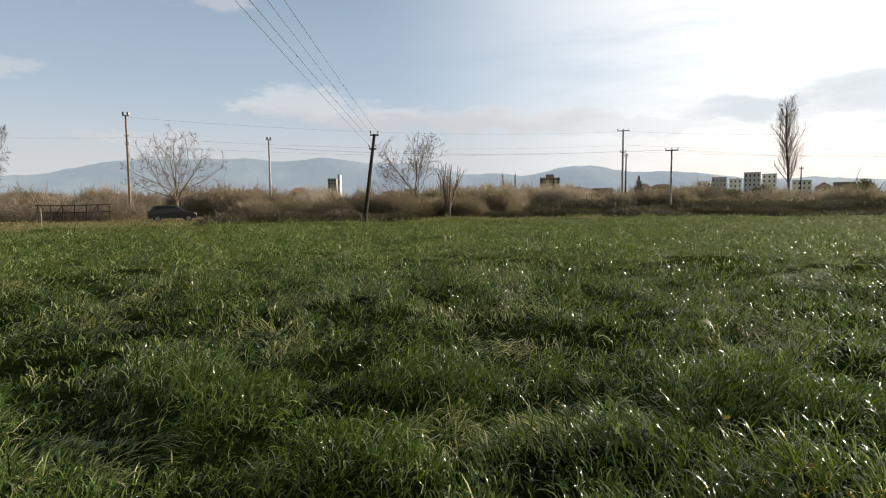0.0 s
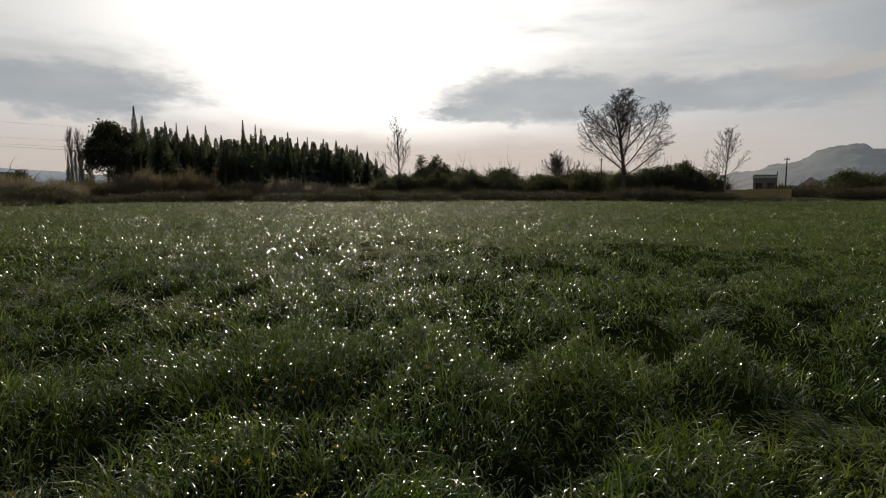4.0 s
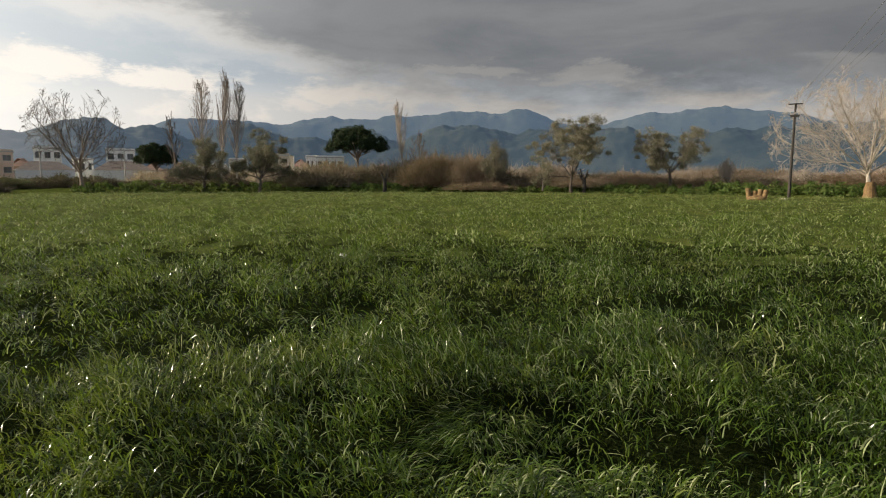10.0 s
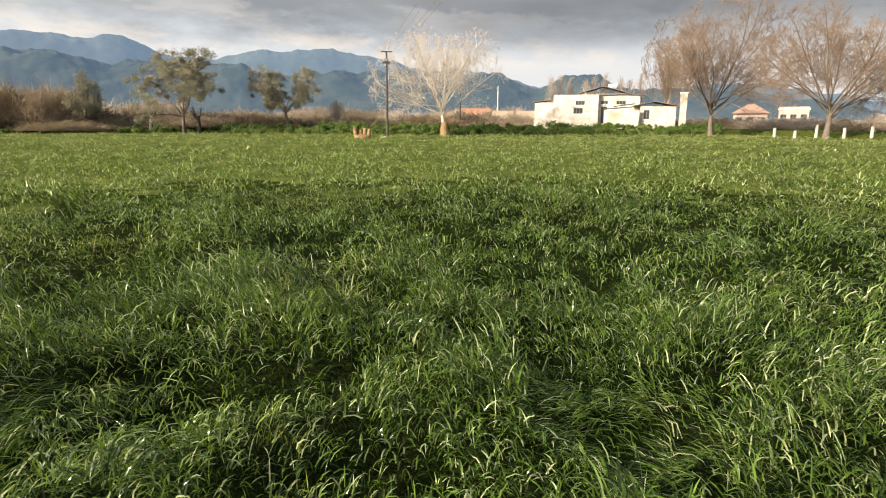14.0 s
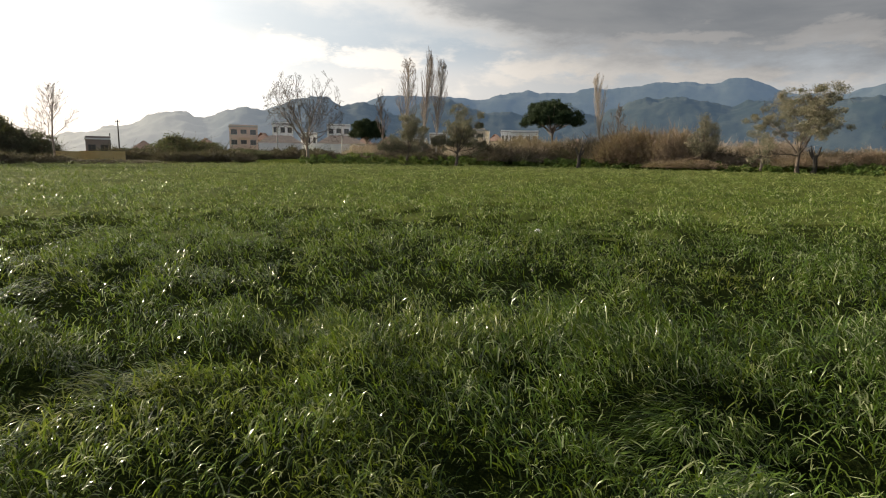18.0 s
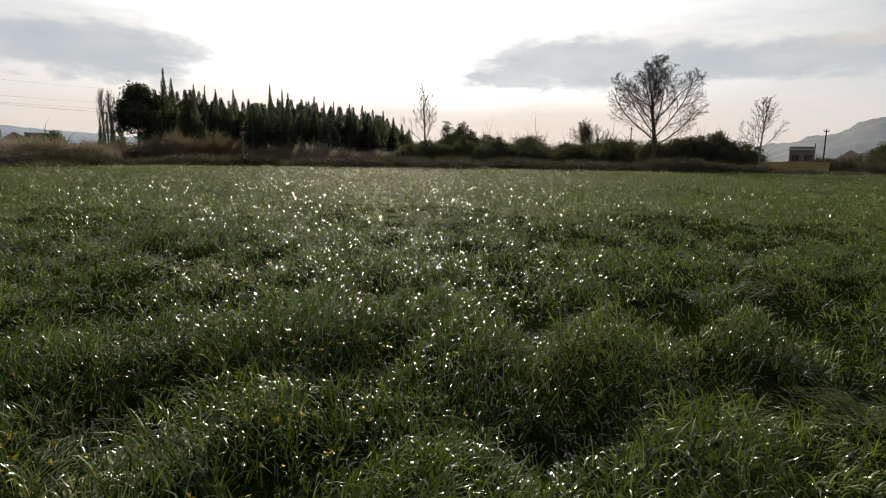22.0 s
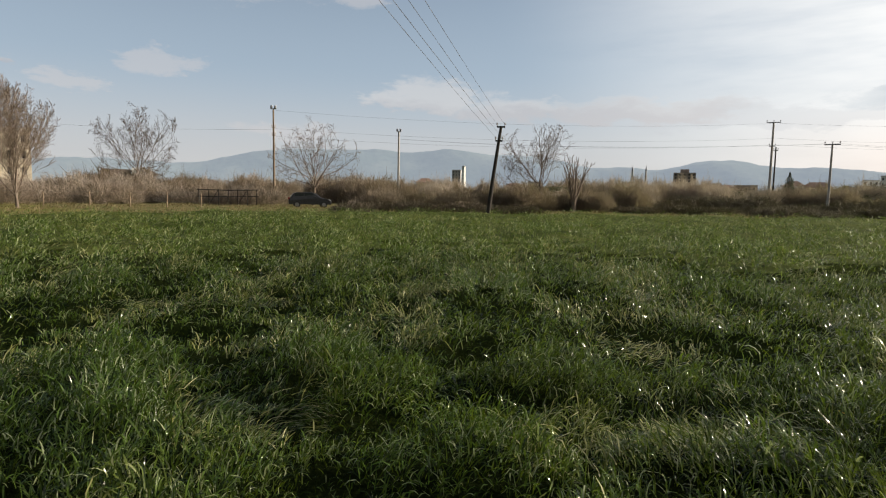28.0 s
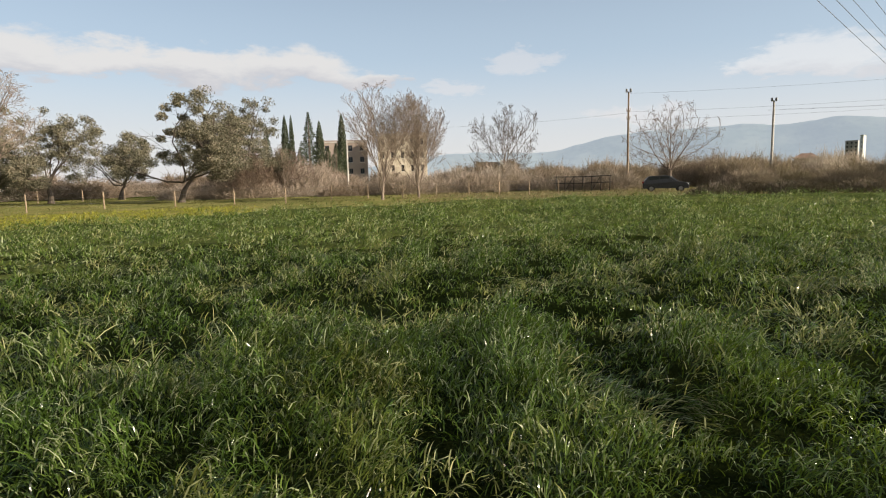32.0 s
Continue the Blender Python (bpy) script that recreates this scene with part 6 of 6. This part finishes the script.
def rough_patch(x, y, z, w, h):
    """A thin irregular sheet of other plaster on a wall."""
    bm = bmesh.new()
    ring = []
    for k in range(22):
        a = 6.28319 * k / 22
        q = 1 + 0.22 * math.sin(a * 3 + 1) + 0.12 * math.sin(a * 7)
        ring.append((x + w * q * math.cos(a), z + h * q * math.sin(a)))
    front = [bm.verts.new((u, y - 0.008, v)) for u, v in ring]
    back = [bm.verts.new((u, y + 0.004, v)) for u, v in ring]
    bm.faces.new(front)
    for k in range(22):
        bm.faces.new((front[k], back[k], back[(k + 1) % 22], front[(k + 1) % 22]))
    return bm


def farmhouse():
    """The limewashed house beyond the bank: four stepped parts, tin roofs and a chimney."""
    d, c = 104.0, 202.0
    k = d * math.pi / 180

    def x_at(az):
        return (az - c) * k

    def z_at(el):
        return up_to(el, d, c)

    ob = thing("farmhouse", "limewashed white farmhouse with tin roofs and dark windows", "house", at(c, d))
    z0 = -0.4
    parts_ = [  # bearings, top, set back, openings
        (195.4, 197.25, 2.1, 1.6, []),
        (197.25, 201.4, 2.75, 0.0, [(199.3, 1.82, 200.15, 2.22), (199.15, 1.02, 200.0, 1.56)]),
        (201.4, 205.1, 2.7, 0.9, [(201.6, 1.9, 202.25, 2.22), (203.0, 1.85, 203.85, 2.2), (201.65, 0.1, 202.2, 1.68)]),
        (205.1, 208.2, 1.65, -0.6, [(205.45, 0.5, 205.95, 1.35)]),
    ]
    for a0, a1, top, back, wins in parts_:
        x0, x1, h = x_at(a0) + 0.004, x_at(a1) - 0.004, z_at(top)
        mid, w = (x0 + x1) / 2, x1 - x0
        holes = [(x_at(p) - mid, z_at(q) - z0, x_at(r) - mid, z_at(s) - z0) for p, q, r, s in wins]
        bm = pierced(bmesh.new(), w, h - z0, 0.3, holes, back)
        bmesh.ops.translate(bm, verts=bm.verts, vec=(mid, 0, z0))
        part("wall", bm, M_LIME, ob)
        part("wall", boxes((x0, back + 0.3, z0, x0 + 0.3, 8.0, h - 0.02)), M_LIME, ob)
        part("wall", boxes((x1 - 0.3, back + 0.3, z0, x1, 8.0, h - 0.02)), M_LIME, ob)
        part("wall", boxes((x0 + 0.3, 7.7, z0, x1 - 0.3, 8.0, h - 0.02)), M_LIME, ob)
        part("ceiling_slab", boxes((x0 + 0.3, back + 0.3, h - 0.35, x1 - 0.3, 7.7, h - 0.2)), M_GREYWALL, ob)
        for p, q, r, s in wins:
            window_parts(ob, x_at(p), z_at(q), x_at(r), z_at(s), back, M_DARKPAINT, 2 if r - p > 0.8 else 1)
    # tin roofs: low pitched sheets with ribs
    for a0, a1, el, y0, y1, rise in ((199.4, 204.1, 2.95, 2.6, 7.6, 1.25), (195.2, 197.5, 2.16, 1.3, 8.0, 0.25), (201.2, 205.6, 2.74, 0.5, 2.6, 0.15), (204.4, 208.4, 1.72, -1.0, 6.0, 0.7)):
        x0, x1, z = x_at(a0), x_at(a1), z_at(el)
        mid = (x0 + x1) / 2
        bm = bmesh.new()
        vs = [bm.verts.new(v) for v in ((x0, y0, z), (mid, y0, z + rise), (x1, y0, z), (x0, y1, z), (mid, y1, z + rise), (x1, y1, z),
                                         (x0, y0, z - 0.06), (mid, y0, z + rise - 0.08), (x1, y0, z - 0.06), (x0, y1, z - 0.06), (mid, y1, z + rise - 0.08), (x1, y1, z - 0.06))]
        for f in ((0, 1, 4, 3), (1, 2, 5, 4), (6, 9, 10, 7), (7, 10, 11, 8), (0, 6, 7, 1), (1, 7, 8, 2), (3, 4, 10, 9), (4, 5, 11, 10), (0, 3, 9, 6), (2, 8, 11, 5)):
            bm.faces.new([vs[i] for i in f])
        part("roof", bm, M_TIN, ob, "dark rusty tin roof")
        if rise > 1:
            part("roof_wall", boxes((x0 + 0.3, y0 + 0.3, z - 0.7, x1 - 0.3, y1 - 0.3, z - 0.07)), M_DARKPAINT, ob)
    # yard wall with a broad damp stain, sagging porch boards, roof strut
    x0, x1, h = x_at(201.95), x_at(205.0), z_at(1.36)
    yard = part("yard_wall", boxes((x0, -1.6, z0, x1, -1.35, h)), M_LIME, ob)
    part("damp_plaster", rough_patch(x_at(202.9), -1.606, z_at(0.75), 1.15, 0.85), M_OLDPLASTER, yard, "grey damp stain on plaster")
    for k, (a0, a1, e0, e1) in enumerate(((202.6, 206.0, 1.62, 2.05), (203.4, 206.8, 1.66, 1.9), (201.9, 204.2, 1.45, 1.62))):
        part("porch_board", tube_mesh("porch_board", M_POLE, ([(x_at(a0), -1.0 + 0.3 * k, z_at(e0)), (x_at(a1), -0.7 + 0.3 * k, z_at(e1))], 0.09), sides=5), None, ob)
    part("roof_strut", tube_mesh("roof_strut", M_GREYWALL, ([(x_at(200.4), 2.4, z_at(2.75)), (x_at(200.1), 2.4, z_at(3.3))], 0.08), sides=6), None, ob)
    part("doorstep", boxes((x_at(205.55), -1.3, z0, x_at(206.0), -0.61, z_at(0.2))), M_STONE, ob)
    xc = x_at(208.2)
    chim = part("chimney", boxes((xc - 0.55, -0.4, z0, xc + 0.45, 0.5, z_at(2.75)), bevel=0.03), M_LIME, ob)
    part("chimney_cap", boxes((xc - 0.62, -0.47, z_at(2.78), xc + 0.52, 0.57, z_at(2.78) + 0.18), (xc - 0.4, -0.3, z_at(2.75), xc - 0.3, 0.4, z_at(2.78)), (xc + 0.2, -0.3, z_at(2.75), xc + 0.3, 0.4, z_at(2.78))), M_STONE, chim)
    part("roof_tank", tube_mesh("roof_tank", M_WHITE, ([(x_at(202.2), 4.2, z_at(2.95) + 1.3), (x_at(202.9), 4.2, z_at(2.95) + 1.3)], 0.3), sides=12), None, ob, "white roof water tank")
    part("tank_cradle", boxes((x_at(202.2) + 0.1, 4.0, z_at(2.95) + 0.6, x_at(202.9) - 0.1, 4.4, z_at(2.95) + 1.02)), M_METAL, ob)


farmhouse()


# ---- parked car ----
def car():
    ob = thing("car", "dark grey hatchback parked in the grass under a bare tree", "car", at(-25.0, 60, 4))
    prof = [(-2.05, 0.32), (-2.08, 0.75), (-1.98, 0.98), (-1.62, 1.42), (-1.25, 1.53), (0.15, 1.53), (0.45, 1.45), (1.08, 0.98), (1.85, 0.86), (2.06, 0.66), (2.05, 0.32)]
    bm = bmesh.new()
    rows = []
    for y, pinch in ((-0.84, 1.0), (-0.78, 1.0), (0.78, 1.0), (0.84, 1.0)):
        inset = 0.03 if abs(y) > 0.8 else 0.0
        rows.append([bm.verts.new((x * (1 - inset), y * (0.84 if z > 1.1 else 1.0), z - inset * (z > 0.6))) for x, z in prof])
    n = len(prof)
    for a, b in zip(rows, rows[1:]):
        for i in range(n):
            bm.faces.new((a[i], a[(i + 1) % n], b[(i + 1) % n], b[i]))
    bm.faces.new(rows[0][::-1])
    bm.faces.new(rows[-1])
    body = part("body", bm, M_CARPAINT, ob)
    for s in (-1, 1):
        for x0, x1, top in ((-1.5, -0.62, 1.42), (-0.55, 0.3, 1.45)):
            part("side_window", boxes((x0, s * 0.745 - 0.02, 1.02, x1, s * 0.745 + 0.02, top)), M_GLASS, body, "tinted side window")
        for x in (-1.3, 1.32):
            runs = [([(x, s * 0.62, 0.31), (x, s * 0.85, 0.31)], 0.31)]
            wheel = part("wheel", tube_mesh("wheel", M_RUBBER, *runs, sides=20), None, ob)
            part("rim", tube_mesh("rim", M_METAL, ([(x, s * 0.852, 0.31), (x, s * 0.868, 0.31)], 0.2), sides=14), None, wheel)
        part("headlight", boxes((1.9, s * 0.6 - 0.16, 0.66, 2.06, s * 0.6 + 0.16, 0.8), bevel=0.03), M_LAMP, ob)
        part("tail_light", boxes((-2.09, s * 0.62 - 0.12, 0.78, -1.98, s * 0.62 + 0.12, 1.0), bevel=0.02), M_REDLAMP, ob)
        part("mirror", boxes((0.42, s * 0.93 - 0.08, 1.0, 0.56, s * 0.93 + 0.08, 1.12), bevel=0.03), M_CARPAINT, ob)
    bm = bmesh.new()
    vs = [bm.verts.new(p) for p in ((1.0, -0.66, 1.05), (1.0, 0.66, 1.05), (0.5, 0.6, 1.43), (0.5, -0.6, 1.43))]
    bm.faces.new(vs)
    bmesh.ops.translate(bm, verts=bm.verts, vec=(0.02, 0, 0.02))
    ext = bmesh.ops.extrude_face_region(bm, geom=bm.faces[:])
    bmesh.ops.translate(bm, verts=[v for v in ext["geom"] if isinstance(v, bmesh.types.BMVert)], vec=(-0.02, 0, -0.02))
    part("windscreen", bm, M_GLASS, body, "dark windscreen")


car()


# ---- small things ----
def rough_block(name, size, seed, mat, sides=9):
    """A rough rounded lump."""
    rnd_ = random.Random(seed)
    bm = bmesh.new()
    bmesh.ops.create_icosphere(bm, subdivisions=3, radius=1.0)
    for v in bm.verts:
        k = 1 + 0.25 * noise.noise(v.co * 1.6 + Vector((seed, 0, 0))) + 0.08 * noise.noise(v.co * 5)
        v.co = Vector((v.co.x * size[0] * k, v.co.y * size[1] * k, v.co.z * size[2] * k + size[2] * 0.8))
    me = bpy.data.meshes.new(name)
    bm.to_mesh(me)
    bm.free()
    me.materials.append(mat)
    return me


def stump():
    ob = thing("cut_stump", "sawn pale yellow tree stump with cut limbs in the crop", "stump", at(178.95, 66))
    for k, (x, y, h, r, lean) in enumerate(((-0.75, 0.1, 1.3, 0.26, -0.06), (-0.2, 0.3, 1.05, 0.3, 0.0), (0.3, 0.1, 1.2, 0.26, 0.04), (0.75, 0.0, 1.15, 0.24, 0.06))):
        limb = part("limb", tube_mesh("limb", M_PALEWOOD, ([(x * 0.8, y, -0.1), (x * 0.95, y, h * 0.5), (x + lean, y, h)], [r * 1.15, r, r * 0.92]), sides=12), None, ob)
        part("cut_face", tube_mesh("cut_face", M_PALEWOOD, ([(x + lean, y, h + 0.003), (x + lean, y, h + 0.03)], [r * 0.9, r * 0.88]), sides=12), None, limb, "pale sawn face")
    part("root_flare", rough_block("root_flare", (0.95, 0.6, 0.36), 3, M_PALEWOOD), None, ob)


stump()


def lump(name, label, category, az, d, size, seed, mat, group=""):
    ob = new(name, rough_block(name, size, seed, mat))
    ob.matrix_world = at(az, d)
    tagged(ob, label, category, group)


lump("stone", "pale stone at the foot of the wooden pole", "stone", 181.0, 67.5, (0.35, 0.25, 0.12), 11, M_STONE)
# sleeve added round the fig trunk to give its yellow-painted foot
wrap = new("trunk_sleeve", tube_mesh("trunk_sleeve", M_PALEWOOD, ([(0, 0, -0.1), (0.05, 0, 0.5), (-0.04, 0, 1.1), (0.03, 0, 1.7), (0, 0, 1.95)], [0.78, 0.66, 0.58, 0.5, 0.40]), sides=14))
wrap.matrix_world = at(186.9, 84)
tagged(wrap, "yellow painted sleeve round the trunk of the fig tree", "straw")
for k, (az, h) in enumerate(((216.1, 1.3), (217.6, 0.95), (219.1, 1.7), (221.0, 1.4), (222.8, 1.3))):
    fence_post(az, 84, h, "whitewashed stone post under the bare trees", M_LIME, 0.17, "stone_post", "whitewashed posts")
lump("plastic_scrap", "small white plastic scrap lying on the crop", "litter", 141.0, 11.5, (0.07, 0.06, 0.05), 14, M_WHITE)
for o in bpy.data.objects:
    if o.name == "plastic_scrap":
        o.location.z += 0.22
lump("fallen_trunk", "pale fallen trunk lying under the big bare tree", "log", 89.3, 86, (2.6, 0.22, 0.2), 15, M_STONE)


def flowers():
    rng = np.random.default_rng(81)
    n = 150
    a = np.radians(np.concatenate([rng.normal(33, 4, n // 3), rng.normal(58, 7, n // 3), rng.uniform(20, 75, n // 3)]))
    r = np.concatenate([rng.uniform(2.4, 3.6, n // 3), rng.uniform(2.6, 5, n // 3), rng.uniform(2.4, 7, n // 3)])
    pts = np.stack([r * np.sin(a), r * np.cos(a), np.full(n, 0.30) + rng.uniform(-0.05, 0.06, n)], -1)
    me = leaf_mesh("flowers", pts, 900, 0.011, 0.012, M_FLOWER, 82, 0.4)
    tagged(new("flowers", me), "small yellow flowers among the blades", "flowers", kind="stuff")


flowers()
